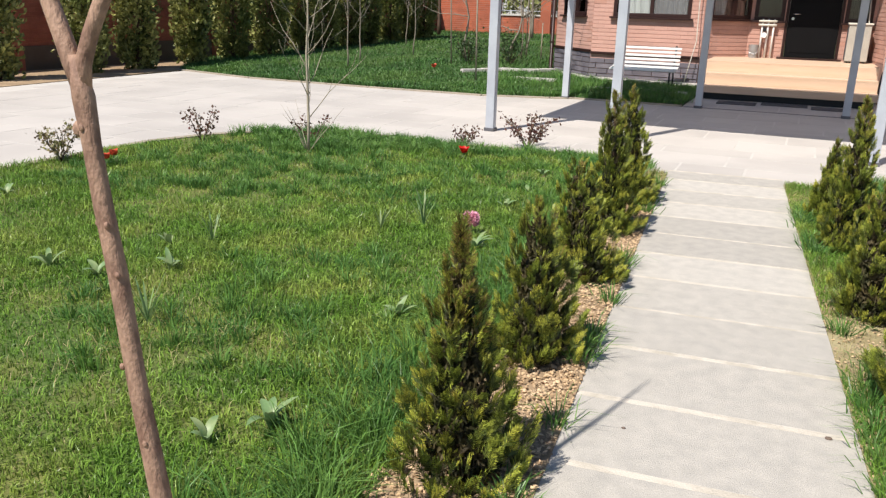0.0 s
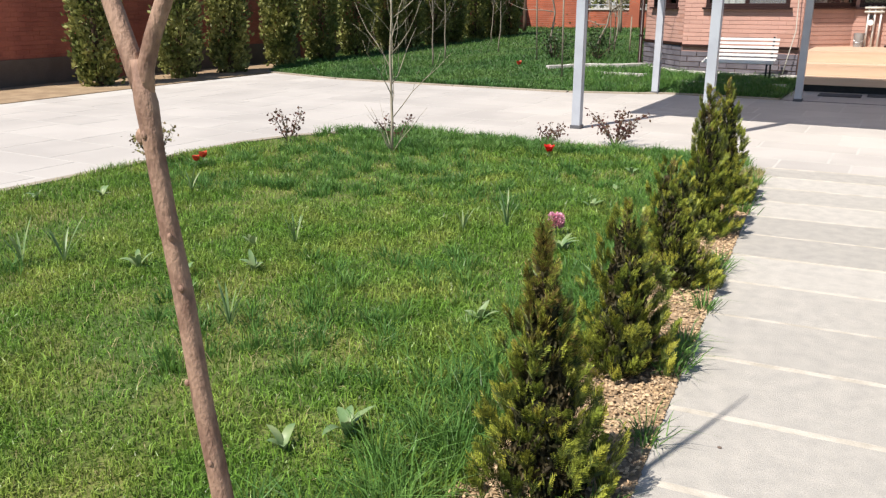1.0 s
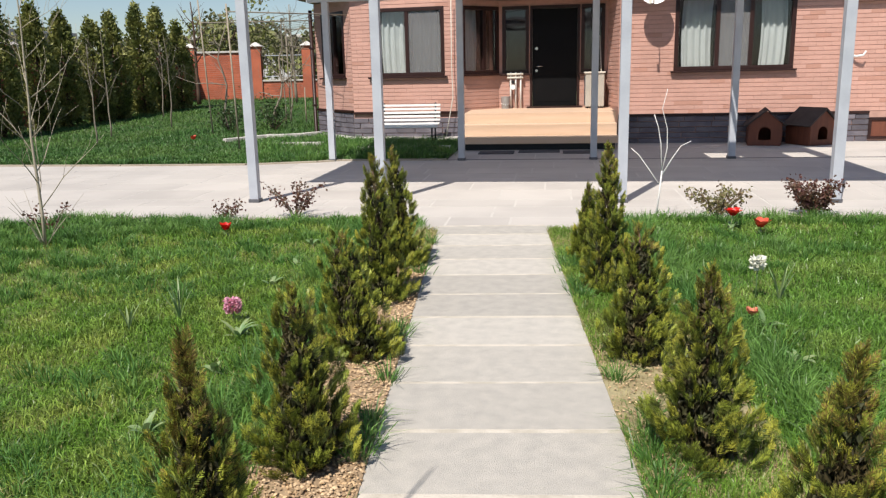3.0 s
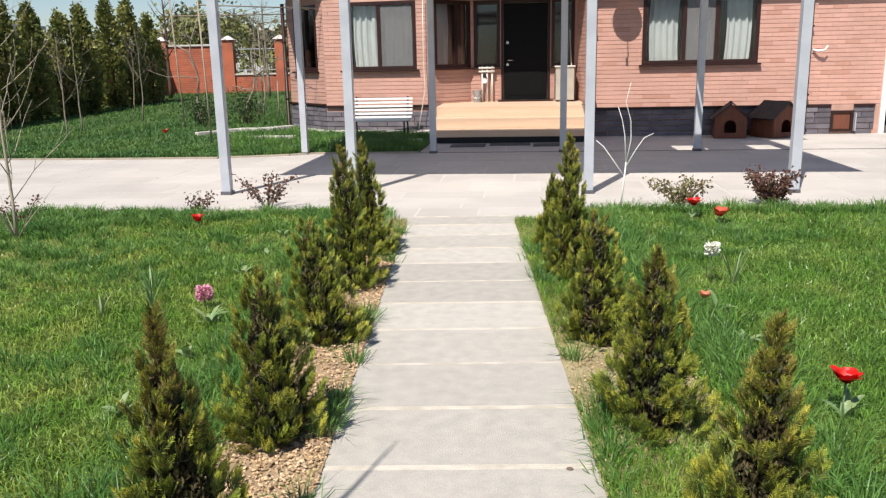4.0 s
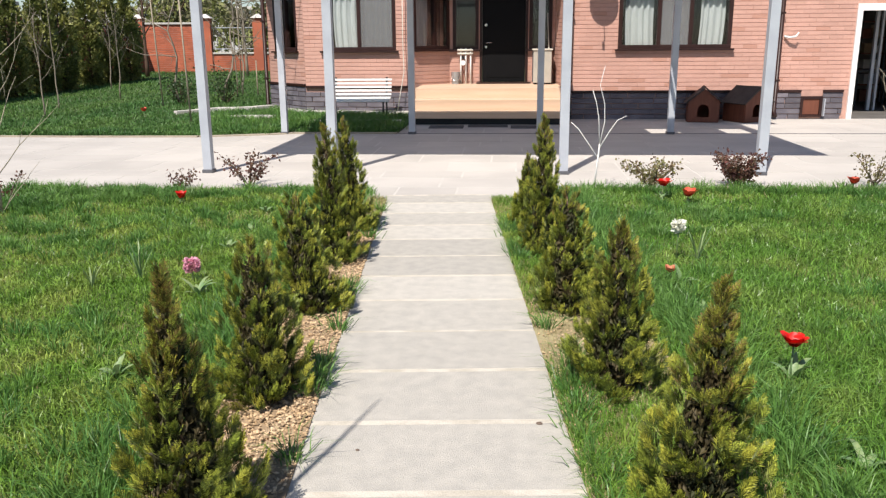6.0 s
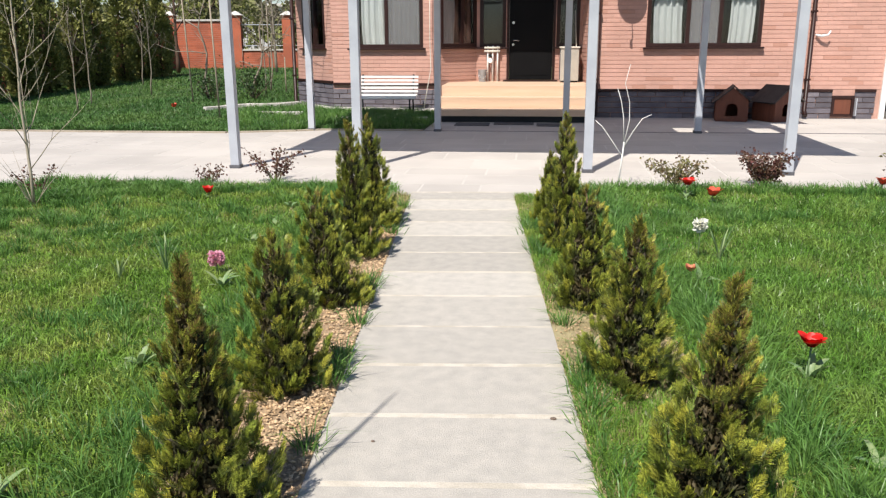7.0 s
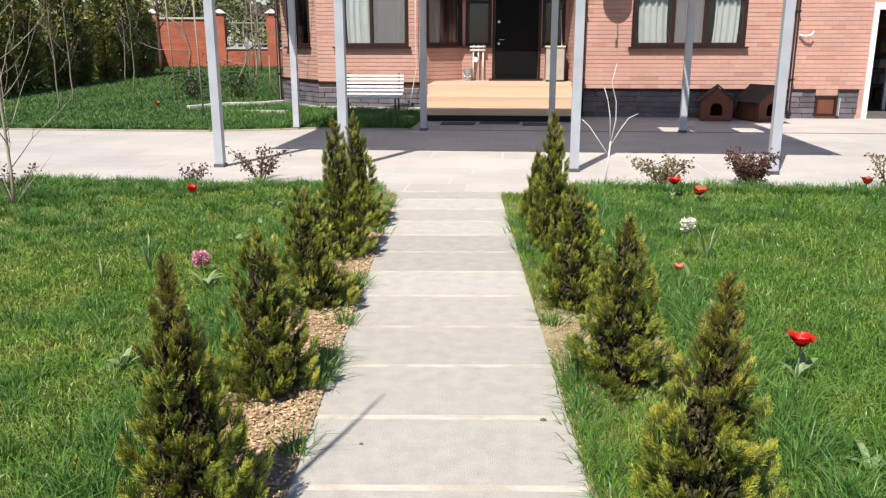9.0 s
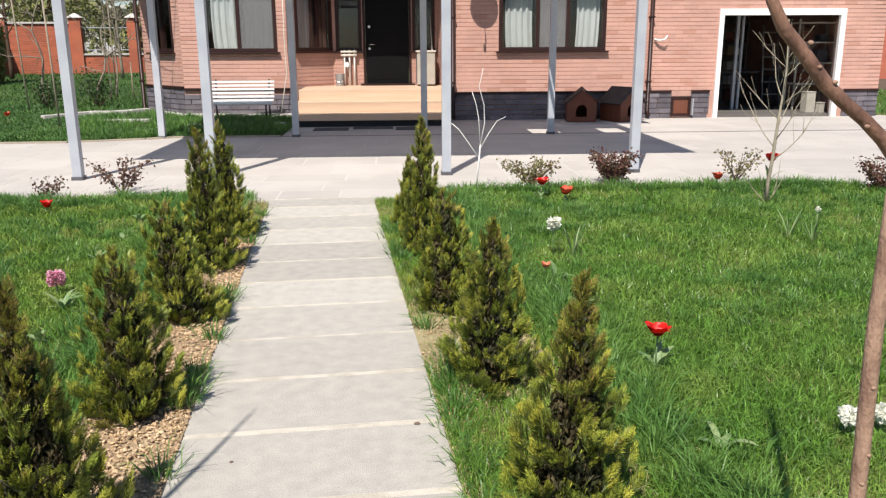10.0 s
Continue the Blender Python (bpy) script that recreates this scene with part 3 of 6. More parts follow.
# roof with eaves; the porch recess has none in front
roof = part("roof", boxes(((-4.98, 15.72 + 0.55, WALL_TOP + 0.14), (-1.55, 26.5, WALL_TOP + 0.24)), ((-1.55, 15.94, WALL_TOP), (1.42, 26.5, WALL_TOP + 0.22)), ((1.42, 15.44, WALL_TOP + 0.02), (5.4, 26.5, WALL_TOP + 0.22))), M["roof"], house, "brown sheet roof")
bm = bmesh.new()
a = [bm.verts.new(v) for v in ((-5.0, 16.3, 2.97), (10.4, 16.0, 2.97), (10.4, 26.5, 2.97), (-5.0, 26.5, 2.97), (-1.0, 21, 5.2), (6.0, 21, 5.2))]
for f in ((0, 1, 5, 4), (1, 2, 5), (2, 3, 4, 5), (3, 0, 4), (3, 2, 1, 0)):
    bm.faces.new([a[i] for i in f])
part("roof_slope", bm, M["roof"], house)
part("garage_eave", boxes(((5.4, 15.64, 2.40), (10.45, 26.4, 2.52))), M["roof"], house)

# ---- canopy on steel posts ----
canopy = thing("canopy", "grey steel canopy on square posts over the drive", "canopy")
for x, y in ((-3.09, 9.05), (-1.63, 9.05), (0.97, 9.05), (3.11, 9.05), (-3.31, 13.11), (-1.20, 13.11), (0.86, 13.11), (2.92, 13.11)):
    part("post", boxes(((x - 0.05, y - 0.05, 0.012), (x + 0.05, y + 0.05, 2.48)), bevel=0.006), M["steel"], canopy)
    part("base_plate", boxes(((x - 0.062, y - 0.062, 0.0), (x + 0.062, y + 0.062, 0.04)), bevel=0.006), M["steel_dark"], canopy)
for y in (9.05, 13.11):
    part("beam", boxes(((-3.6, y - 0.04, 2.48), (3.75, y + 0.04, 2.56)), bevel=0.005), M["steel"], canopy)
for i in range(7):
    x = -3.5 + i * 1.19
    part("rafter", boxes(((x - 0.025, 8.92, 2.56), (x + 0.025, 13.14, 2.61)), bevel=0.004), M["steel"], canopy)
# unseen roof; the two gaps are placed to throw sun patches on the paving
part("roof_sheet", boxes(((-3.61, 8.91, 2.61), (3.81, 11.50, 2.63)), ((-3.61, 11.50, 2.61), (2.02, 12.16, 2.63)), ((2.50, 11.50, 2.61), (3.22, 12.16, 2.63)), ((3.66, 11.50, 2.61), (3.81, 12.16, 2.63)), ((-3.61, 12.16, 2.61), (3.81, 12.96, 2.63))), M["poly"], canopy, "translucent twin-wall roof sheet")
# unseen sheets added behind the posts to shade paving, plinth and grass
part("rear_shade_sheet", boxes(((0.81, 12.97, 2.61), (4.46, 14.32, 2.63))), M["poly"], canopy)
part("rear_shade_sheet", boxes(((-3.61, 12.97, 2.61), (-2.04, 14.0, 2.63))), M["roof"], canopy)

# ---- porch steps ----
porch = thing("porch_steps", "honey-coloured wooden porch steps before the door", "steps")
X0, X1 = -1.38, 1.34
for i, (y0, z) in enumerate(((14.52, 0.24), (14.87, 0.43), (15.22, 0.62))):
    y1 = (14.87, 15.22, 16.93)[i]
    n = 3 if i < 2 else 13
    w = (y1 - y0) / n
    for j in range(n):
        part("board", boxes(((X0, y0 + j * w + 0.003, z - 0.03), (X1, y0 + (j + 1) * w - 0.003, z)), bevel=0.004), M["deck"], porch)
    part("riser", boxes(((X0 + 0.002, y0 + 0.004, z - 0.19 + (0.07 if i == 0 else 0)), (X1 - 0.002, y0 + 0.03, z - 0.031))), M["deck"], porch)
part("carcass", boxes(((X0 + 0.04, 14.68, 0.0), (X1 - 0.04, 16.9, 0.205)), ((X0 + 0.04, 14.92, 0.205), (X1 - 0.04, 16.9, 0.395)), ((X0 + 0.04, 15.27, 0.395), (X1 - 0.04, 16.9, 0.585))), M["iron"], porch)

# ---- bench ----
bench = thing("garden_bench", "white slatted garden bench with dark iron legs", "bench", at=(-2.50, 15.55, 0.05))
for i in range(5):
    y = -0.30 + i * 0.088
    part("seat_slat", boxes(((-0.60, y, 0.315 + 0.012 * i), (0.60, y + 0.050, 0.340 + 0.012 * i)), bevel=0.006), M["white"], bench)
for i in range(5):
    z = 0.415 + i * 0.068
    y = 0.15 + i * 0.022
    part("back_slat", boxes(((-0.60, y, z), (0.60, y + 0.022, z + 0.040)), bevel=0.006), M["white"], bench)
for x in (-0.5, 0.5):
    bm = bmesh.new()
    tube(bm, [(x, -0.30, 0.0), (x, -0.28, 0.30), (x, 0.13, 0.345), (x, 0.185, 0.43), (x, 0.275, 0.75)], [0.018] * 5, 6)
    tube(bm, [(x, 0.20, 0.0), (x, 0.13, 0.345)], [0.018] * 2, 6)
    part("leg", bm, M["iron"], bench)


# ---- kennels ----
def kennel(at, turn, label, s=1.0):
    k = thing("kennel", label, "dog house", at, turn, group="kennels by the plinth")
    w, d, h, top = 0.29 * s, 0.60 * s, 0.42 * s, 0.66 * s
    for side in (-1, 1):
        part("side_wall", boxes(((side * w - 0.012, 0.0, 0.02), (side * w + 0.012, d, h))), M["kennel"], k)
    part("back_wall", boxes(((-w, d - 0.02, 0.02), (w, d, h))), M["kennel"], k)
    part("floor_board", boxes(((-w, 0, 0.0), (w, d, 0.03))), M["kennel"], k)
    bm = bmesh.new()                                  # gable front with an arched opening
    out = [(-w, 0.02), (w, 0.02), (w, h), (0, top), (-w, h)]
    hole = [(-0.11 * s, 0.10)] + [(0.11 * s * math.cos(a), 0.24 * s + 0.11 * s * math.sin(a)) for a in np.linspace(math.pi, 0, 9)] + [(0.11 * s, 0.10)]
    ov = [bm.verts.new((x, 0, z)) for x, z in out]
    hv = [bm.verts.new((x, 0, z)) for x, z in hole]
    es = [bm.edges.new((a, b)) for ring in (ov, hv) for a, b in zip(ring, ring[1:] + ring[:1])]
    fill = bmesh.ops.triangle_fill(bm, use_beauty=True, use_dissolve=False, edges=es)
    bad = [f for f in bm.faces if abs(f.calc_center_median().x) < 0.10 * s and 0.10 < f.calc_center_median().z < 0.33 * s and all(v in hv for v in f.verts)]
    bmesh.ops.delete(bm, geom=bad, context="FACES_ONLY")
    ex = bmesh.ops.extrude_face_region(bm, geom=bm.faces[:])["geom"]
    for g in ex:
        if isinstance(g, bmesh.types.BMVert):
            g.co.y -= 0.02
    bmesh.ops.recalc_face_normals(bm, faces=bm.faces[:])
    part("front_wall", bm, M["kennel"], k)
    for side in (-1, 1):
        bm = bmesh.new()
        ln = math.hypot(w, top - h) + 0.09
        box(bm, (0, -0.06, 0), (ln, d + 0.04, 0.025))
        ang = math.atan2(top - h, w)
        mm = Matrix.Translation((0, 0, top + 0.012)) @ Matrix.Rotation(ang if side > 0 else math.pi - ang, 4, "Y")
        bmesh.ops.transform(bm, matrix=mm, verts=bm.verts[:])
        part("roof_panel", bm, M["shingle"], k)
    return k


kennel((3.86, 15.02, 0.0), -10, "brown wooden dog house with dark felt roof in shade", 0.92)
kennel((4.80, 15.02, 0.0), 26, "brown wooden dog house with arched opening beside another", 0.92)

# ---- satellite dish ----
dish = thing("satellite_dish", "round white satellite dish on a wall arm under the eaves", "satellite dish", at=(1.95, 15.31, 2.695))
bm = bmesh.new()
rings = []
for i in range(7):
    r = i / 6
    rings.append([bm.verts.new((0.265 * r * math.cos(a), 0.055 * (1 - r * r), 0.265 * r * math.sin(a))) for a in np.linspace(0, 2 * math.pi, 33)[:-1]] if i else [bm.verts.new((0, 0.055, 0))])
for k in range(32):
    bm.faces.new((rings[0][0], rings[1][k], rings[1][(k + 1) % 32])).smooth = True
for r0, r1 in zip(rings[1:], rings[2:]):
    for k in range(32):
        bm.faces.new((r0[k], r1[k], r1[(k + 1) % 32], r0[(k + 1) % 32])).smooth = True
bmesh.ops.transform(bm, matrix=Matrix.Rotation(radians(-14), 4, "X"), verts=bm.verts[:])
part("reflector", bm, M["white"], dish)
bm = bmesh.new()
tube(bm, [(0, 0.05, 0.0), (0, 0.22, -0.02), (0, 0.42, -0.05)], [0.014] * 3, 8)
part("wall_arm", bm, M["steel_dark"], dish)
bm = bmesh.new()
tube(bm, [(0, 0.04, -0.02), (-0.01, -0.07, -0.25), (-0.04, -0.20, -0.262), (-0.10, -0.33, -0.255)], [0.009] * 4, 6)
feed_arm = part("feed_arm", bm, M["dish"], dish)
bm = bmesh.new()
cyl(bm, (-0.10, -0.33, -0.27), (-0.10, -0.31, -0.19), 0.024, seg=12)
part("feed_head", bm, M["offwhite"], feed_arm, "pale receiver head")


# ---- garage opening and room ----
garage = thing("garage_door_frame", "white-framed open garage doorway", "door frame", kind="structure")
part("jamb", boxes(((6.63, 15.68, 0.0), (6.72, 15.84, 2.06)), bevel=0.006), M["white"], garage)
part("jamb", boxes(((9.02, 15.68, 0.0), (9.125, 15.77, 2.06)), bevel=0.006), M["white"], garage)
part("lintel", boxes(((6.722, 15.68, 1.94), (9.018, 15.84, 2.06)), bevel=0.006), M["white"], garage)
bm = boxes(((6.3, 16.0, -0.02), (9.7, 21.5, 2.6)))
bmesh.ops.delete(bm, geom=[f for f in bm.faces if f.normal.y < -0.5], context="FACES_ONLY")
bmesh.ops.reverse_faces(bm, faces=bm.faces[:])
part("garage_lining", bm, M["garage_wall"], house)
part("garage_floor", boxes(((6.45, 15.74, -0.05), (9.4, 21.4, 0.04))), M["floor_in"], house)


# ---- thuja ----
def thuja(at, height, width, seed, tip=0.0, lean=(0, 0), label="young conical thuja in the planting bed"):
    """A conical shrub: a stem and fans of flat scaly fronds."""
    rng = np.random.default_rng(seed)
    t = thing("thuja", label, "thuja", at, group="thujas along the path")
    bm = bmesh.new()
    tube(bm, [(0, 0, -0.02), (lean[0] * 0.5, lean[1] * 0.5, height * 0.5), (lean[0], lean[1], height * 0.93)], [0.018, 0.012, 0.003], 6)
    part("stem", bm, M["bark_dark"], t)
    # branches carry flat feathery sprays: an axis with pairs of scaly twigs
    m = int(180 * (height / 0.75))
    per = 9
    share = (np.arange(m) + rng.uniform(0, 1, m)) / m
    bu = 1 - (1 - share) ** 0.70
    ba = np.arange(m) * 2.399 + rng.normal(0, 0.30, m)
    power = 0.39 + tip * 1.10
    skirt = 1 + 0.30 * tip * np.exp(-(bu / 0.24) ** 2)
    bump = 1 + 0.15 * np.sin(ba * 3 + seed) * np.sin(bu * 13 + seed * 1.7) + rng.normal(0, 0.055, m)
    surf = width * 0.515 * ((1 - bu) ** power * 0.96 + 0.035) * bump * skirt * np.where(bu < 0.07, 0.88, 1)
    depth = np.sqrt(rng.uniform(0.14, 1.0, m))
    n = m * per
    u, a, rad, dep = (np.repeat(v, per) for v in (bu, ba, surf, depth))
    pale = np.repeat(rng.uniform(0, 1, m) < 0.36, per)
    twist = np.repeat(rng.uniform(-1.3, 1.3, m), per) + rng.normal(0, 0.25, n)
    slope = np.repeat(rng.uniform(0.30, 0.80, m), per)
    a = a + rng.normal(0, 0.10, n)
    out = np.stack([np.cos(a), np.sin(a), np.zeros(n)], 1)
    tan = np.stack([-np.sin(a), np.cos(a), np.zeros(n)], 1)
    L = rng.uniform(0.048, 0.095, n) * (1 - 0.35 * u)
    axis = out * (slope * (1 - 0.5 * u))[:, None] + tan * rng.normal(0, 0.22, (n, 1)) + [0, 0, 0.9]
    axis /= np.linalg.norm(axis, axis=1, keepdims=True)
    nor = tan * np.cos(twist)[:, None] + out * np.sin(twist)[:, None]
    side = np.cross(nor, axis)
    side /= np.linalg.norm(side, axis=1, keepdims=True)
    nor = np.cross(axis, side)
    base = out * np.maximum(rad * dep - L * 0.35, 0.004)[:, None]
    base[:, 0] += lean[0] * u
    base[:, 1] += lean[1] * u
    base[:, 2] = np.maximum(0.012, u * height * 0.985 - L * 0.45 + rng.normal(0, 0.011, n))
    V, F, node = [], [], []
    nodes = 8

    def put(along, across, lift):
        V.append(base + (axis * along + side * across + nor * lift) * L[:, None])
    put(0, -0.018, 0), put(0, 0.018, 0), put(1.0, 0, 0.16)
    F.append((0, 1, 2))
    node.append(0)
    for i in range(nodes):
        for sg in (1, -1):
            st = 0.10 + 0.112 * i + (0.05 if sg > 0 else 0)
            ln = (0.40 * (1 - st) ** 0.75 + 0.08) * rng.uniform(0.75, 1.25, (n, 1))
            ang = 0.72 - 0.25 * st
            cx, cy = math.cos(ang), math.sin(ang) * sg
            w = 0.028
            z0 = 0.16 * st * st
            k = len(V)
            put(st, 0, z0)
            put(st + ln * 0.45 * cx + w * abs(cy), ln * 0.45 * cy - w * cx * sg, z0 + ln * 0.10)
            put(st + ln * cx, ln * cy, z0 + ln * rng.uniform(-0.1, 0.3, (n, 1)))
            put(st + ln * 0.45 * cx - w * abs(cy), ln * 0.45 * cy + w * cx * sg, z0 + ln * 0.10)
            F += [(k, k + 1, k + 2), (k, k + 2, k + 3)]
            node += [i, i]
    V = np.stack(V, 1)
    o = (np.arange(n) * V.shape[1])[:, None, None]
    faces = (o + np.array(F)[None]).reshape(-1, 3)
    # twigs near the tip get the sunlit tone, lower ones the shaded
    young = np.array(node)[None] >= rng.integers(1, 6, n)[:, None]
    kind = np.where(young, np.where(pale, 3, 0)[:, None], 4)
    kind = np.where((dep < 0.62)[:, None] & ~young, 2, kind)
    brown = (u + rng.normal(0, 0.16, n)) > (1.02 - tip * 0.72)
    kind = np.where(brown[:, None] & (rng.uniform(0, 1, kind.shape) < 0.55), 1, kind)
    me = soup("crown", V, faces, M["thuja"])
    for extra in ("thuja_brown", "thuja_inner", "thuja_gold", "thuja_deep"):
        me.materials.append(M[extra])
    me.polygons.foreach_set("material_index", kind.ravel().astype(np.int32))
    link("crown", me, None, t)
    # inner scales that close the crown, gap shade put into their dark colour
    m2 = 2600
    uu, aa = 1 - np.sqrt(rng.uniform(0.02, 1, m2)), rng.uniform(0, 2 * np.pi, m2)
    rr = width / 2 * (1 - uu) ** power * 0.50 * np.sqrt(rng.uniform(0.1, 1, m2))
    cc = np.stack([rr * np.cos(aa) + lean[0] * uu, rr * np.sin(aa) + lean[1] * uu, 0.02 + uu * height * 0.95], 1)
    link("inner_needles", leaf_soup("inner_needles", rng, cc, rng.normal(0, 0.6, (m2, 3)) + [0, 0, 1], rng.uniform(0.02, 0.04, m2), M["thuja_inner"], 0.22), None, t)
    return t


THUJAS = [(-0.57, 2.14, 0.84, 0.49, 0.45, (-0.03, 0)), (-0.64, 3.08, 0.69, 0.43, 0.12, (-0.01, 0)), (-0.70, 4.20, 0.66, 0.46, 0.08, (-0.09, 0.0)), (-0.79, 5.22, 0.92, 0.39, 0.16, (-0.05, 0)), (-0.84, 6.12, 0.86, 0.39, 0.16, (-0.06, 0)),
          (0.94, 2.34, 0.78, 0.48, 0.42, (0.03, 0)), (0.81, 3.28, 0.74, 0.47, 0.28, (0.0, 0)), (0.69, 4.26, 0.69, 0.43, 0.08, (-0.03, 0)), (0.60, 5.47, 0.95, 0.37, 0.20, (-0.01, 0)), (0.50, 6.36, 0.57, 0.28, 0.1, (0.01, 0))]
for i, (x, y, h, w, tip, lean) in enumerate(THUJAS):
    thuja((x, y, 0.01), h, w, 11 + i, tip, lean, "young conical thuja with browned tip beside the path" if tip > 0.3 else "young conical yellow-green thuja beside the path")


# ---- columnar hedge ----
def column_tree(at, height, width, seed):
    rng = np.random.default_rng(seed)
    t = thing("columnar_conifer", "tall dense columnar evergreen by the boundary wall", "conifer", at, group="evergreens along the wall")
    bm = bmesh.new()
    tube(bm, [(0, 0, -0.05), (0.03, 0, height * 0.5), (0, 0, height * 0.95)], [0.06, 0.04, 0.01], 7)
    part("trunk", bm, M["bark_dark"], t)
    m, per = 330, 18                                 # tufts of scaly leaves over the crown's surface
    u0, a0 = rng.uniform(0, 1, m), rng.uniform(0, 2 * np.pi, m)
    prof = np.clip(np.minimum(0.70 + u0 * 1.1, 1.0) * np.where(u0 > 0.5, ((1 - u0) / 0.5) ** 0.62, 1.0), 0.03, 1)
    r0 = width / 2 * prof * (1 + 0.12 * np.sin(a0 * 3 + seed) + rng.normal(0, 0.10, m)) * np.where(rng.uniform(0, 1, m) < 0.25, 0.7, 0.94)
    n = m * per
    c = np.repeat(np.stack([r0 * np.cos(a0), r0 * np.sin(a0), 0.08 + u0 * (height - 0.12)], 1), per, 0) + rng.normal(0, 1, (n, 3)) * [0.055, 0.055, 0.085]
    c[:, 2] = np.maximum(c[:, 2], 0.03)
    ang = np.repeat(a0, per)
    d = np.stack([np.cos(ang), np.sin(ang), rng.uniform(0.2, 1.6, n)], 1) + rng.normal(0, 0.5, (n, 3))
    link("crown", leaf_soup("crown", rng, c, d, rng.uniform(0.06, 0.12, n), M["hedge"], 0.36), None, t)
    return t


HEDGE = ((9.65, 3.05), (11.5, 2.8), (12.88, 2.75), (14.5, 3.0), (15.9, 3.1), (17.35, 3.15), (18.8, 3.0), (19.95, 2.85), (21.35, 2.72), (22.35, 2.92), (23.85, 3.22), (25.1, 3.22), (26.4, 2.78))
for i, (y, h) in enumerate(HEDGE):
    column_tree((-12.2, y, float(rise(-12.2, y))), h, (0.74 if y < 15 else 0.80) + 0.05 * math.sin(i * 1.7), 43 + i)


# ---- boundary walls ----
def long_wall(name, p, q, height, material, label, pillars, plinth=0.45, base=0.0, rails=(), dwarf=0.72):
    w = thing(name, label, "wall", kind="structure")
    m, length = wall_matrix(p, q)
    holes = [(a, b, dwarf, height) for a, b in rails]
    raw_wall("wall_core", p, q, base - 0.3, base + height, [(a, b, c + base, d + base + 0.1) for a, b, c, d in holes], M["joint"] if material is M["far_brick"] else M["fence_brick"], w, 0.25)
    brickwork(p, q, base + plinth, base + height - 0.01, [(a, b, c + base, d + base) for a, b, c, d in holes], material, "brick", w, L=0.25, H=0.069, joint=0.011)
    part("plinth", boxes(((0, -0.05, base - 0.3), (length, 0.30, base + plinth)), m=m), M["plinth"], w)
    for s, e in free(list(rails), 0, length):
        part("coping", boxes(((s, -0.06, base + height), (e, 0.31, base + height + 0.07)), bevel=0.01, m=m), M["cap"], w)
    for s in pillars:
        pillar = part("pillar", boxes(((s - 0.2, -0.09, base - 0.3), (s + 0.2, 0.32, base + height + 0.22)), bevel=0.01, m=m), material, w)
        bm = bmesh.new()
        bmesh.ops.create_cone(bm, cap_ends=True, segments=4, radius1=0.38, radius2=0.05, depth=0.16, matrix=m @ Matrix.Translation((s, 0.11, base + height + 0.30)) @ Matrix.Rotation(math.pi / 4, 4, "Z"))
        part("pillar_cap", bm, M["cap"], pillar)
    for a, b in rails:
        part("dwarf_coping", boxes(((a, -0.05, base + dwarf), (b, 0.30, base + dwarf + 0.06)), bevel=0.01, m=m), M["cap"], w)
        for z in (dwarf + 0.18, height - 0.15):
            part("rail", boxes(((a, 0.08, base + z), (b, 0.12, base + z + 0.03)), m=m), M["steel"], w)
        k = a + 0.08
        while k < b:
            part("bar", boxes(((k - 0.008, 0.09, base + dwarf + 0.06), (k + 0.008, 0.106, base + height - 0.02)), m=m), M["iron"], w)
            k += 0.13
    return w


long_wall("wall_west", (-13.15, -6.0), (-13.9, 31.2), 2.05, M["fence_brick"], "dark red brick boundary wall in shade", [2 + 3.0 * i for i in range(12)])
long_wall("wall_north", (-14.2, 31.0), (-4.0, 32.6), 1.85, M["far_brick"], "orange-red brick garden wall with iron railings", [0.3, 2.85, 4.86, 7.0, 9.2], 0.0, base=0.38, rails=[(3.05, 4.66), (5.06, 6.8), (7.2, 9.0)])


# ---- bulbs and flowers ----
def blade(bm, base, az, length, width, arch, lift=1.2, n=7, cup=0.25):
    """A broad leaf that rises, bends over and tapers, folded along its middle."""
    pts, ang = [Vector(base)], lift
    d = Vector((math.cos(az), math.sin(az), 0))
    s = Vector((-math.sin(az), math.cos(az), 0))
    for i in range(n):
        pts.append(pts[-1] + (d * math.cos(ang) + Vector((0, 0, 1)) * math.sin(ang)) * length / n)
        ang -= arch / n
    rows = []
    for i, p in enumerate(pts):
        u = i / n
        w = width * (0.35 + 1.7 * u) * (1 - u) ** 0.75 if u > 0 else width * 0.3
        up = Vector((0, 0, 1)) * w * cup - d * w * cup * 0.5
        rows.append([bm.verts.new(p - s * w + up), bm.verts.new(p), bm.verts.new(p + s * w + up)])
    for a, b in zip(rows, rows[1:]):
        for k in (0, 1):
            bm.faces.new((a[k], a[k + 1], b[k + 1], b[k])).smooth = True


def petal(bm, base, az, h, w, open_, curl=0.0):
    d = Vector((math.cos(az), math.sin(az), 0))
    s = Vector((-math.sin(az), math.cos(az), 0))
    rows = []
    for i in range(6):
        u = i / 5
        out = w * 0.9 * math.sin(min(1, u * 1.5) * math.pi / 2) + open_ * u * u * h
        z = h * (u - curl * u * u)
        ww = w * math.sin(math.pi * (0.12 + 0.80 * u)) ** 0.7
        c = Vector(base) + d * out + Vector((0, 0, z))
        rows.append([bm.verts.new(c - s * ww - d * ww * 0.45), bm.verts.new(c), bm.verts.new(c + s * ww - d * ww * 0.45)])
    for a, b in zip(rows, rows[1:]):
        for k in (0, 1):
            bm.faces.new((a[k], a[k + 1], b[k + 1], b[k])).smooth = True


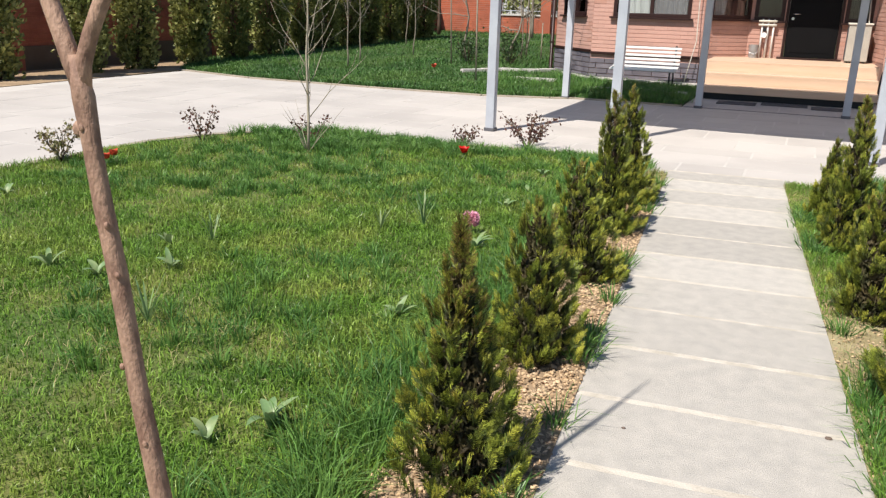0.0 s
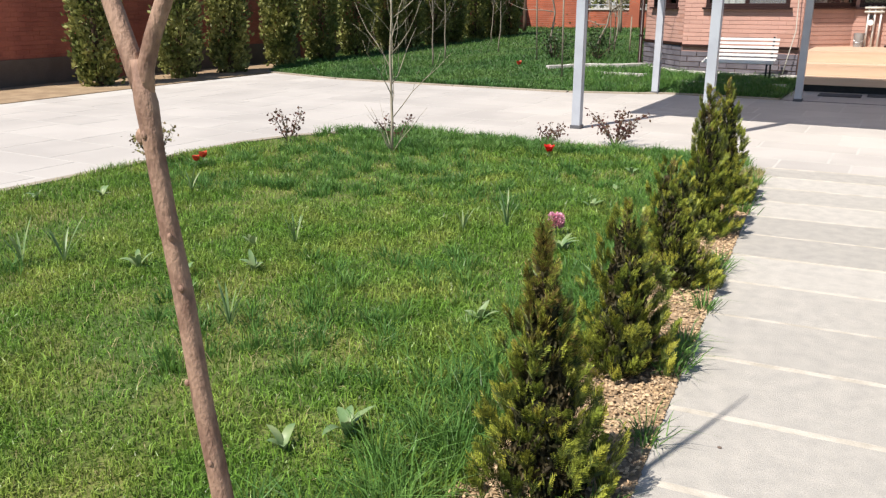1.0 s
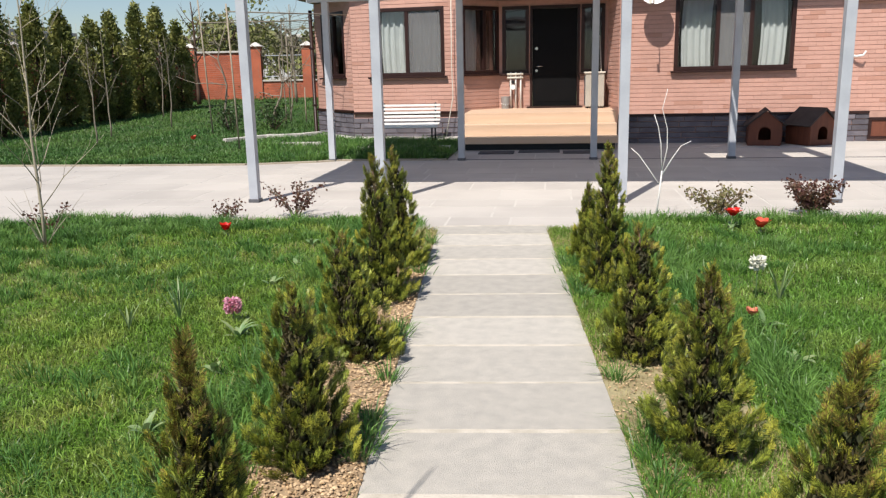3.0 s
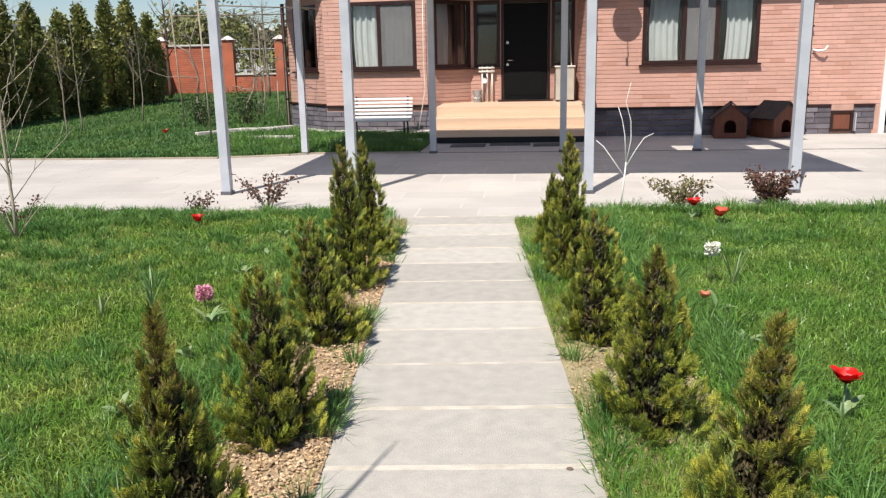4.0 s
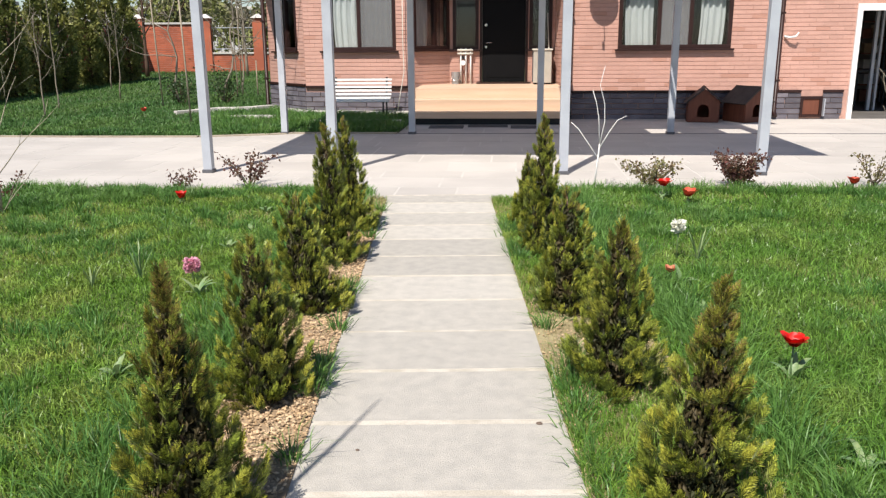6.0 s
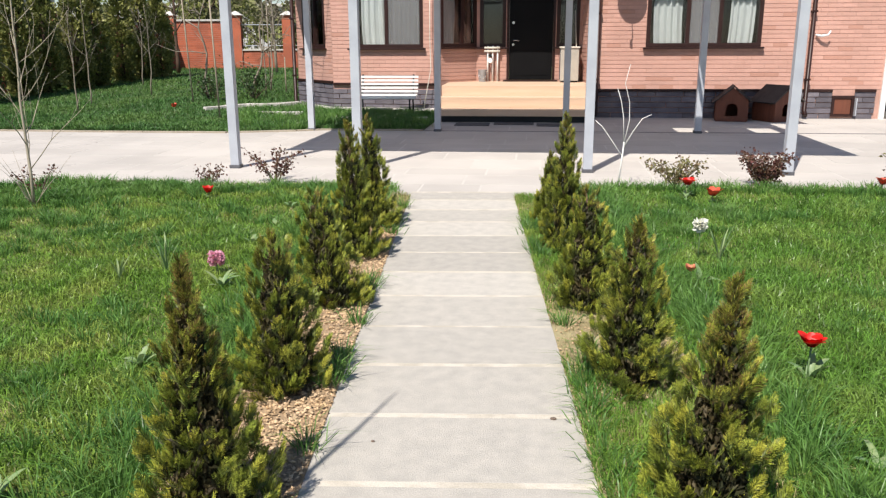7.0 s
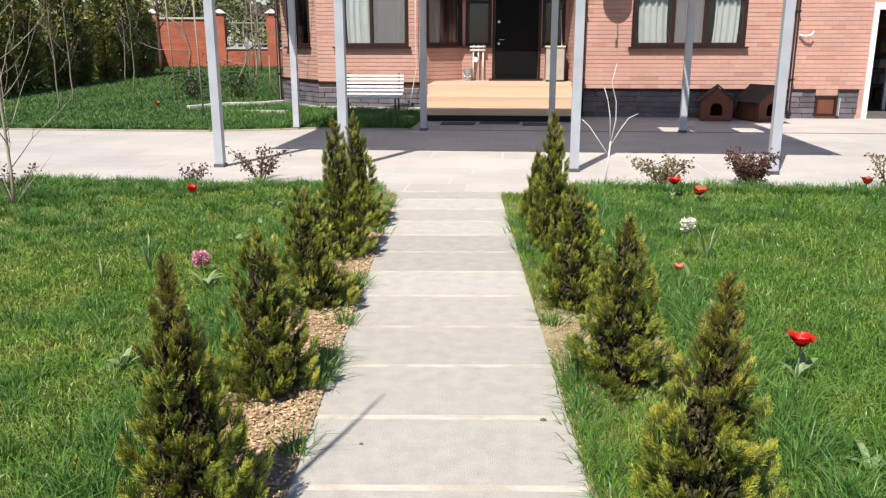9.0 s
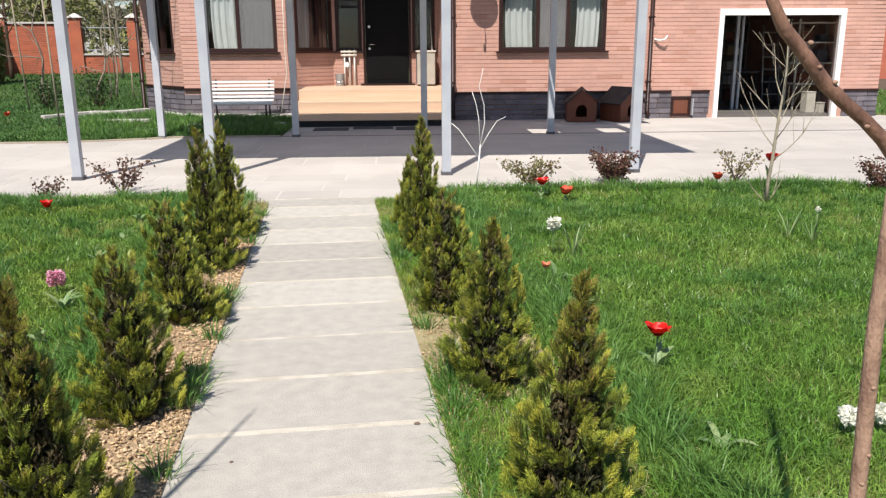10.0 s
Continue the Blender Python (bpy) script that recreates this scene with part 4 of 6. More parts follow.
def tulip(at, h, size, material, open_, seed, label, leaves=4):
    r = random.Random(seed)
    t = thing("tulip", label, "tulip", at, r.uniform(0, 360), group="tulips in the lawn")
    top = (r.uniform(-0.015, 0.015), r.uniform(-0.015, 0.015), h)
    bm = bmesh.new()
    tube(bm, [(0, 0, -0.01), (top[0] * 0.3, top[1], h * 0.5), top], [0.0045, 0.004, 0.004], 6)
    part("stem", bm, M["bulb_leaf"], t)
    for k in range(18 if open_ > 0.9 else 11 if open_ > 0.6 else 6):
        bm = bmesh.new()
        inner = 0.5 if k >= 6 else 1.0
        petal(bm, top, k * math.pi / 3 + (0.2 if k % 2 else 0) + (0.5 if k >= 6 else 0), size * r.uniform(0.85, 1.1), size * 0.56, open_ * inner * r.uniform(0.45, 1.35), 0.12 * open_)
        part("petal", bm, material, t)
    for k in range(leaves):
        bm = bmesh.new()
        blade(bm, (0, 0, 0), k * 2.1 + r.uniform(-0.4, 0.4), h * r.uniform(0.7, 1.0), 0.024, r.uniform(0.5, 1.6), 1.3)
        part("leaf", bm, M["bulb_leaf"], t)
    return t


def leaf_rosette(at, seed, n=6, length=0.16, width=0.022, name="bulb_plant", label="leafy bulb plant without flowers in the lawn", arch=1.8):
    r = random.Random(seed)
    t = thing(name, label, "plant", at, r.uniform(0, 360), group="bulb plants in the lawn")
    for k in range(n):
        bm = bmesh.new()
        blade(bm, (0, 0, 0), k * 2.4 + r.uniform(-0.5, 0.5), length * r.uniform(0.7, 1.25), width * r.uniform(0.8, 1.2), arch * r.uniform(0.5, 1.3), r.uniform(1.1, 1.5))
        part("leaf", bm, M["bulb_leaf"], t)
    return t


tulip((1.55, 3.34, 0.01), 0.172, 0.052, M["red"], 0.92, 1, "open bright red tulip standing in the grass")
tulip((1.76, 7.46, 0.01), 0.14, 0.065, M["red"], 0.7, 2, "bright red tulip at the lawn's edge")
tulip((1.95, 7.25, 0.01), 0.08, 0.075, M["coral"], 0.6, 3, "coral red tulip low in the grass")
tulip((3.66, 7.98, 0.01), 0.08, 0.07, M["coral"], 0.4, 4, "coral red tulip low in the grass")
tulip((4.25, 8.08, 0.01), 0.24, 0.085, M["red"], 0.45, 5, "bright red tulip beside a rose bush")
tulip((-2.60, 7.05, 0.01), 0.075, 0.06, M["red"], 0.45, 6, "red tulip at the lawn's edge")
tulip((-5.07, 5.19, 0.01), 0.10, 0.055, M["coral"], 0.35, 7, "coral tulip by the kerb")
tulip((-5.13, 5.13, 0.01), 0.07, 0.05, M["coral"], 0.35, 8, "coral tulip by the kerb")
tulip((1.31, 4.74, 0.01), 0.09, 0.04, M["faded"], 0.55, 9, "small faded coral tulip in the grass")
tulip((-6.62, 15.13, 0.05), 0.16, 0.075, M["coral"], 0.3, 10, "red tulip in the back lawn")
for i, (x, y, n, L) in enumerate(((-1.27, 2.12, 7, 0.19), (-1.40, 1.95, 5, 0.12), (-1.33, 3.19, 8, 0.16), (-2.72, 3.25, 7, 0.15), (-3.05, 3.60, 4, 0.12), (-3.30, 2.98, 6, 0.16), (-2.95, 2.98, 6, 0.16), (-1.41, 4.36, 8, 0.18), (-1.35, 3.90, 4, 0.12), (-1.60, 5.40, 6, 0.15),
                                  (-1.62, 5.98, 5, 0.13), (-1.72, 6.7, 6, 0.16), (-2.4, 7.55, 5, 0.14), (-3.6, 7.5, 6, 0.15), (1.37, 4.69, 8, 0.17), (1.40, 4.19, 8, 0.16), (1.20, 5.7, 6, 0.15), (0.98, 6.5, 6, 0.15), (1.15, 7.2, 6, 0.14), (1.54, 2.60, 4, 0.19), (-4.9, 4.0, 6, 0.14), (-5.25, 3.7, 6, 0.14), (1.75, 7.42, 5, 0.13), (1.1, 7.7, 6, 0.15))):
    leaf_rosette((x, y, 0.012), 60 + i, max(4, n - 1), L * 0.78, 0.022, arch=1.5)
for i, (x, y, n, L) in enumerate(((-1.90, 4.68, 9, 0.24), (-3.75, 2.85, 10, 0.26), (-3.9, 2.7, 8, 0.24), (-2.28, 2.62, 9, 0.26), (-4.45, 4.45, 9, 0.24), (-2.85, 3.75, 8, 0.2), (1.60, 5.30, 10, 0.26), (3.4, 5.55, 8, 0.24), (-2.12, 4.5, 7, 0.18), (3.3, 5.7, 8, 0.24))):
    leaf_rosette((x, y, 0.012), 120 + i, n, L, 0.008, "narcissus_clump", "clump of narrow upright narcissus leaves in the grass", 0.45)


def narcissus(at, h, seed, size=0.05):
    r = random.Random(seed)
    t = thing("narcissus", "white double narcissus flower on a tall stem", "narcissus", at, r.uniform(0, 360), group="narcissi in the lawn")
    bm = bmesh.new()
    tube(bm, [(0, 0, -0.01), (0.005, 0, h * 0.6), (0, 0, h)], [0.004] * 3, 6)
    part("stem", bm, M["bulb_leaf"], t)
    rng = np.random.default_rng(seed)
    d = rng.normal(size=(150, 3))
    d /= np.linalg.norm(d, axis=1, keepdims=True)
    link("double_bloom", leaf_soup("double_bloom", rng, d * size * rng.uniform(0.25, 0.55, (150, 1)) + [0, 0, h], d + rng.normal(0, 0.5, (150, 3)), rng.uniform(0.35, 0.7, 150) * size, M["whitef"], 0.4), None, t)
    return t


narcissus((1.47, 5.33, 0.01), 0.24, 1, 0.075)
narcissus((2.06, 2.70, 0.01), 0.09, 2, 0.060)
narcissus((2.20, 2.72, 0.01), 0.085, 4, 0.060)
narcissus((3.42, 5.55, 0.01), 0.26, 3, 0.03)

hyacinth = thing("hyacinth", "pink hyacinth flower head in the grass", "hyacinth", (-1.55, 4.63, 0.01))
bm = bmesh.new()
tube(bm, [(0, 0, -0.01), (0, 0, 0.12)], [0.006, 0.005], 6)
part("stem", bm, M["bulb_leaf"], hyacinth)
rg = np.random.default_rng(8)
n = 280
a, u = rg.uniform(0, 6.283, n), rg.uniform(0, 1, n)
rr = 0.040 * np.sqrt(np.clip(1 - (u - 0.45) ** 2 * 2.2, 0.1, 1)) * rg.uniform(0.7, 1, n)
c = np.stack([rr * np.cos(a) * 1.25, rr * np.sin(a), 0.085 + 0.085 * u], 1)
link("flower_head", leaf_soup("flower_head", rg, c, np.stack([np.cos(a), np.sin(a), rg.uniform(-0.3, 1, n)], 1), np.full(n, 0.026), M["pinkf"], 0.4), None, hyacinth)


# ---- rose bushes ----
def rose(at, h, w, seed, leaf, label, dense=1.0, stems=7):
    r, rng = random.Random(seed), np.random.default_rng(seed)
    t = thing("rose_bush", label, "rose bush", at, group="rose bushes along the kerb")
    pts = []
    for k in range(stems):
        a = k * 6.283 / stems + r.uniform(-0.4, 0.4)
        p = [Vector((r.uniform(-0.03, 0.03), r.uniform(-0.03, 0.03), -0.01))]
        for i in range(1, 5):
            u = i / 4
            p.append(Vector((math.cos(a) * w * 0.5 * u * r.uniform(0.7, 1.1), math.sin(a) * w * 0.5 * u * r.uniform(0.7, 1.1), h * u * r.uniform(0.75, 1.0))))
        bm = bmesh.new()
        tube(bm, p, [0.007, 0.006, 0.005, 0.004, 0.002], 5)
        part("stem", bm, M["bark_dark"] if k % 2 else M["twig"], t)
        for i in range(int(60 * dense)):
            j = min(3, 1 + int(r.random() * 3))
            q = p[j].lerp(p[j + 1], r.random()) + Vector((r.gauss(0, 0.035), r.gauss(0, 0.035), r.gauss(0, 0.025)))
            pts.append(q)
    c = np.array([tuple(p) for p in pts])
    d = rng.normal(size=c.shape) + [0, 0, 0.3]
    link("foliage", leaf_soup("foliage", rng, c, d, rng.uniform(0.020, 0.042, len(c)), leaf, 0.38), None, t)


rose((-5.62, 5.10, 0.01), 0.36, 0.42, 1, M["rose_green"], "sparse rose bush with grey-green leaves by the kerb", 0.9)
rose((-5.32, 6.60, 0.01), 0.36, 0.36, 2, M["rose_leaf"], "sparse rose bush with reddish young leaves by the kerb", 0.7, 5)
rose((-4.35, 7.15, 0.01), 0.30, 0.5, 3, M["rose_leaf"], "very sparse rose bush beside a sapling", 0.35, 5)
rose((-2.32, 8.12, 0.0), 0.36, 0.56, 4, M["rose_leaf"], "sparse rose bush with reddish young leaves beside the drive", 0.9, 9)
rose((1.78, 8.15, 0.0), 0.30, 0.56, 5, M["rose_green"], "yellow-green rose bush at the lawn's edge", 1.3, 9)
rose((2.66, 8.25, 0.0), 0.34, 0.50, 6, M["rose_leaf"], "dense dark red-leaved rose bush at the lawn's edge", 2.6, 11)
rose((4.0, 8.30, 0.0), 0.36, 0.5, 7, M["rose_green"], "sparse rose bush beside the drive", 0.8, 7)
rose((5.15, 7.55, 0.0), 0.36, 0.5, 8, M["rose_leaf"], "dark-leaved rose bush at the lawn's corner", 1.8, 9)
rose((-2.95, 7.95, 0.0), 0.20, 0.3, 9, M["rose_leaf"], "small sparse rose bush at the lawn's edge", 0.6, 5)


# ---- trees ----
def grow(bm, r, p, d, length, radius, depth, spread=0.7, rise_=0.12, seg=6, bend=0.10):
    pts, rad = [Vector(p)], [radius]
    d = Vector(d).normalized()
    n = 5
    for i in range(n):
        d = (d + Vector((r.gauss(0, bend), r.gauss(0, bend), r.gauss(0, bend) + rise_ * 0.3))).normalized()
        pts.append(pts[-1] + d * length / n)
        rad.append(max(0.0012, radius * (1 - 0.75 * (i + 1) / n)))
    tube(bm, pts, rad, seg)
    if depth:
        for k in range(r.randint(2, 4)):
            i = r.randint(1, n - 1)
            a = r.uniform(0, 6.283)
            side = (d.orthogonal().normalized() * math.cos(a) + d.cross(d.orthogonal().normalized()) * math.sin(a))
            grow(bm, r, pts[i], d * 0.75 + side * spread, length * r.uniform(0.35, 0.6), rad[i] * 0.55, depth - 1, spread, rise_, max(4, seg - 1), bend * 1.3)


def sapling(at, h, seed, label, material=None, limbs=9, low=0.15, reach=0.42, name="sapling", radius=0.016, shoots=0):
    r = random.Random(seed)
    t = thing(name, label, "tree", at, group="bare saplings")
    material = material or M["twig"]
    bm = bmesh.new()
    pts = [Vector((0, 0, -0.03))]
    for i in range(1, 9):
        pts.append(Vector((r.gauss(0, 0.012) + pts[-1].x, r.gauss(0, 0.012) + pts[-1].y, h * i / 8)))
    tube(bm, pts, [radius * (1.15 - i / 9) for i in range(9)], 7)
    part("trunk", bm, material, t)
    for k in range(limbs):
        z = low + (0.9 - low) * (k + r.random() * 0.5) / limbs
        i = min(7, int(z * 8))
        p = pts[i].lerp(pts[i + 1], z * 8 - i)
        a = k * 2.4 + r.uniform(-0.5, 0.5)
        bm = bmesh.new()
        grow(bm, r, p, (math.cos(a), math.sin(a), 0.75), h * reach * (1.1 - 0.7 * z) * r.uniform(0.8, 1.2), radius * 0.42 * (1.1 - 0.6 * z), 1, 0.55, 0.45, 5)
        part("branch", bm, material, t)
    for k in range(shoots):
        a = k * 6.283 / shoots + r.uniform(-0.4, 0.4)
        bm = bmesh.new()
        grow(bm, r, (0, 0, 0.0), (math.cos(a), math.sin(a), 1.3), h * 0.25 * r.uniform(0.7, 1.2), radius * 0.35, 0, 0.6, 0.2, 5)
        part("shoot", bm, material, t)
    return t


sapling((-4.06, 6.63, 0.0), 2.5, 3, "bare grey-barked sapling standing in the lawn", M["young_bark"], limbs=17, low=0.12, shoots=6, radius=0.013, reach=0.34)
sapling((3.78, 7.10, 0.0), 1.62, 5, "bare grey-barked sapling with branching limbs in the lawn", M["young_bark"], limbs=12, shoots=5, radius=0.017, low=0.25, reach=0.42)
for i, (x, y, h) in enumerate(((-8.83, 15.49, 2.0), (-9.32, 16.87, 2.3), (-9.17, 19.41, 2.2), (-6.24, 19.47, 2.4), (-10.91, 22.5, 2.2))):
    sapling((x, y, float(rise(x, y))), h, 20 + i, "bare young fruit tree in the back lawn", limbs=6, low=0.35, radius=0.016, reach=0.45)

sapling((-12.45, 28.3, float(rise(-12.4, 28.3))), 3.6, 31, "bare dark tree standing before the far brick wall", M["bark_dark"], limbs=12, low=0.4, radius=0.07, reach=0.40, name="tree")
sapling((-8.9, 28.6, float(rise(-8.9, 28.6))), 3.4, 33, "bare branching tree before the railings", M["twig"], limbs=14, low=0.3, radius=0.05, reach=0.42, name="tree")
white_tree = thing("whitewashed_sapling", "small whitewashed bare sapling beside the path", "tree", (1.24, 8.12, 0.0))
bm = bmesh.new()
tube(bm, [(-0.03, 0, -0.02), (0.0, 0, 0.25), (0.015, 0.0, 0.45)], [0.011, 0.009, 0.007], 7)
part("trunk", bm, M["whitewash"], white_tree)
for p in ([(0.01, 0, 0.30), (-0.10, 0.02, 0.46), (-0.20, 0.0, 0.60), (-0.27, 0.02, 0.66)], [(0.015, 0, 0.44), (0.0, 0.02, 0.70), (-0.03, 0, 0.85), (-0.07, 0.0, 0.97)],
          [(0.015, 0, 0.44), (0.06, 0.03, 0.66), (0.05, 0, 0.84), (0.0, 0.0, 1.02), (0.04, 0.0, 1.2)], [(0.012, 0, 0.40), (0.10, 0, 0.56), (0.18, 0.0, 0.68), (0.27, 0.02, 0.72)]):
    bm = bmesh.new()
    tube(bm, p, [0.0055 - 0.0008 * i for i in range(len(p))], 6)
    part("branch", bm, M["whitewash"], white_tree)

peach = thing("fruit_tree", "slim forked brown-barked fruit tree beside the lawn", "tree", (-0.77, 1.14, 0.0))
rt = random.Random(4)
bm = bmesh.new()
tube(bm, [(0.01, 0, -0.05), (0.0, 0, 0.15), (-0.03, 0, 0.45), (-0.065, 0, 0.70), (-0.09, 0.0, 0.92), (-0.108, 0, 1.05), (-0.121, 0, 1.16), (-0.130, 0, 1.24), (-0.140, 0, 1.31)],
     [0.030, 0.022, 0.0195, 0.0185, 0.0178, 0.018, 0.0175, 0.0195, 0.012], 16, 0.09, rt)
trunk = part("trunk", bm, M["bark"], peach)
for x, z, r0 in ((-0.140, 1.185, 0.013), (-0.085, 0.86, 0.008), (-0.115, 1.02, 0.009)):
    bm = bmesh.new()
    bmesh.ops.create_icosphere(bm, subdivisions=2, radius=r0, matrix=Matrix.Translation((x, -0.004, z)) @ Matrix.Diagonal((1, 1, 1.2, 1)))
    part("knot", bm, M["bark"], peach)
for x, y, z in ((-0.085, -0.018, 0.75), (-0.123, -0.02, 1.19), (-0.075, -0.018, 0.93), (-0.045, -0.02, 0.60), (-0.09, -0.017, 1.02)):
    bm = bmesh.new()
    bmesh.ops.create_icosphere(bm, subdivisions=2, radius=0.0055, matrix=Matrix.Translation((x, y + 0.003, z)) @ Matrix.Diagonal((1, 0.8, 1.3, 1)))
    part("bud", bm, M["bark"], peach)
for p, rad in (([(-0.128, 0, 1.23), (-0.146, 0, 1.295), (-0.165, 0.0, 1.345), (-0.205, 0.01, 1.42), (-0.28, 0.03, 1.62), (-0.36, 0.05, 1.95), (-0.42, 0.1, 2.4)], [0.013, 0.0165, 0.0155, 0.0145, 0.013, 0.010, 0.004]),
               ([(-0.128, 0, 1.23), (-0.127, 0.004, 1.295), (-0.110, 0.01, 1.345), (-0.075, 0.02, 1.42), (-0.03, 0.08, 1.60), (-0.01, 0.14, 1.80), (-0.017, 0.172, 2.2), (-0.023, 0.25, 2.62)], [0.013, 0.0145, 0.0135, 0.013, 0.012, 0.011, 0.009, 0.003])):
    bm = bmesh.new()
    tube(bm, p, rad, 12, 0.04, rt)
    part("limb", bm, M["bark"], peach)
bm = bmesh.new()
tube(bm, [(-0.04, 0.06, 1.85), (-0.14, 0.12, 2.1), (-0.2, 0.15, 2.3)], [0.006, 0.004, 0.002], 6)
part("twig", bm, M["bark"], peach)

peach2 = thing("fruit_tree", "slim brown-barked fruit tree with a long slanting limb", "tree", (1.315, 1.45, 0.0))
bm = bmesh.new()
tube(bm, [(0.012, 0, -0.05), (0.006, 0, 0.12), (0.0, 0, 0.35), (-0.004, 0.0, 0.56), (-0.010, 0, 0.75), (-0.015, 0, 0.92), (-0.012, 0, 1.08), (-0.008, 0, 1.20)], [0.026, 0.019, 0.0165, 0.0155, 0.0155, 0.015, 0.0155, 0.017], 14, 0.05, rt)
part("trunk", bm, M["bark"], peach2)
# the upright second limb is unseen, added to cast a streak on the lawn
for p, rad in (([(-0.008, 0, 1.19), (-0.025, 0, 1.235), (-0.047, 0, 1.261), (-0.085, 0, 1.295), (-0.128, 0, 1.328), (-0.162, 0, 1.357), (-0.189, 0, 1.389), (-0.211, 0, 1.414), (-0.243, 0, 1.449), (-0.268, 0.0, 1.494), (-0.29, 0.01, 1.60)], [0.014, 0.0135, 0.0125, 0.012, 0.0122, 0.0125, 0.0125, 0.0122, 0.0115, 0.010, 0.004]),
               ([(-0.008, 0, 1.19), (0.004, 0.0, 1.30), (0.008, 0.0, 1.45), (0.015, 0.01, 1.80), (0.02, 0.02, 2.10), (0.02, 0.03, 2.2)], [0.015, 0.014, 0.014, 0.013, 0.011, 0.004])):
    bm = bmesh.new()
    tube(bm, p, rad, 12, 0.05, rt)
    part("limb", bm, M["bark_red"], peach2)
for x, z in ((-0.085, 1.285), (-0.18, 1.385), (-0.20, 1.425), (-0.15, 1.36), (-0.012, 0.80), (-0.002, 0.66), (-0.008, 0.60)):
    bm = bmesh.new()
    bmesh.ops.create_icosphere(bm, subdivisions=2, radius=0.0042, matrix=Matrix.Translation((x, -0.0115 if z > 1 else -0.015, z)) @ Matrix.Diagonal((1.2, 0.9, 0.9, 1)))
    part("bud", bm, M["bark"], peach2)


# ---- back garden: stakes, vine arbour, shrubs ----
def stake(at, h, tilt, label):
    s = thing("stake", label, "stake", at, group="garden stakes")
    bm = bmesh.new()
    tube(bm, [(0, 0, -0.1), (tilt * 0.5, 0, h * 0.5), (tilt, 0, h)], [0.017, 0.016, 0.015], 8)
    part("pole", bm, M["stake"], s)


for x, y, h, tl in ((-7.19, 17.35, 2.9, -0.10), (-5.46, 14.53, 2.6, -0.05), (-5.89, 20.02, 0.9, 0.0)):
    stake((x, y, float(rise(x, y))), h, tl, "weathered wooden stake in the lawn")
arbour = thing("vine_arbour", "flat wire vine arbour between stakes and the house", "arbour", (0, 0, 0))
RAILS = (((-5.51, 14.53, 2.50), (-3.80, 16.36, 2.50)), ((-7.27, 17.35, 2.50), (-4.88, 17.72, 2.50)), ((-6.60, 20.9, 2.50), (-4.87, 20.6, 2.50)))
for p, q in RAILS:
    bm = bmesh.new()
    tube(bm, [p, q], [0.012] * 2, 6)
    part("side_rail", bm, M["twig"], arbour)
for i in range(7):
    k = 0.04 + 0.15 * i
    bm = bmesh.new()
    tube(bm, [Vector(p).lerp(Vector(q), k) for p, q in RAILS], [0.005] * 3, 5)
    part("wire", bm, M["twig"], arbour)
bm = bmesh.new()
tube(bm, [(-6.58, 20.9, 0.0), (-6.58, 20.9, 2.50)], [0.016] * 2, 6)
part("post", bm, M["twig"], arbour)
rv = random.Random(12)
for x, y in ((-7.0, 17.9), (-6.15, 18.35), (-6.4, 20.4)):
    v = thing("grape_vine", "bare twisted grape vine", "vine", (x, y, float(rise(x, y))), group="grape vines")
    bm = bmesh.new()
    p = [Vector((0, 0, -0.05))]
    for i in range(9):
        p.append(p[-1] + Vector((rv.gauss(0, 0.06), rv.gauss(0, 0.06), 0.28)))
    tube(bm, p, [0.028 - 0.002 * i for i in range(10)], 7, 0.1, rv)
    part("trunk", bm, M["twig"], v)
    for k in range(6):
        bm = bmesh.new()
        a = rv.uniform(0, 6.28)
        grow(bm, rv, p[rv.randint(3, 9)], (math.cos(a), math.sin(a), 0.35), rv.uniform(0.8, 1.5), 0.014, 1, 0.7, 0.0, 5, 0.25)
        part("cane", bm, M["twig"], v)


def shrub(at, h, w, seed, material, label, n=700, name="shrub", leaf=0.06):
    rng = np.random.default_rng(seed)
    r = random.Random(seed)
    t = thing(name, label, "shrub", at)
    for k in range(6):
        bm = bmesh.new()
        a = k * 1.05
        grow(bm, r, (0, 0, -0.02), (math.cos(a) * 0.6, math.sin(a) * 0.6, 1), h * 0.85, 0.012, 1, 0.6, 0.2, 5)
        part("stem", bm, M["bark_dark"], t)
    c = rng.normal(size=(n, 3)) * [w * 0.24, w * 0.24, h * 0.22] + [0, 0, h * 0.55]
    c[:, 2] = np.abs(c[:, 2])
    link("foliage", leaf_soup("foliage", rng, c, rng.normal(size=(n, 3)), rng.uniform(0.5, 1.2, n) * leaf, material, 0.4), None, t)


shrub((-7.0, 17.9, 0.10), 0.75, 0.8, 1, M["shrub"], "dark evergreen shrub in the back lawn")
shrub((-6.12, 18.3, 0.11), 0.8, 0.8, 2, M["shrub"], "dark evergreen shrub under the vine arbour")

# garden path edging stones by the bay
edging = thing("edging_strip", "pale concrete edging curving through the grass to the house", "edging")
CURVE = [(-6.35, 15.95), (-6.05, 16.35), (-5.75, 16.72), (-5.35, 16.72), (-5.0, 16.95), (-4.75, 17.25)]
for (x0, y0), (x1, y1) in zip(CURVE, CURVE[1:]):
    m, L = wall_matrix((x0, y0), (x1, y1))
    z = float(rise(x0, y0))
    part("edging_stone", boxes(((0, -0.06, z - 0.05), (L + 0.03, 0.06, z + 0.085)), bevel=0.012, m=m), M["cap"], edging)
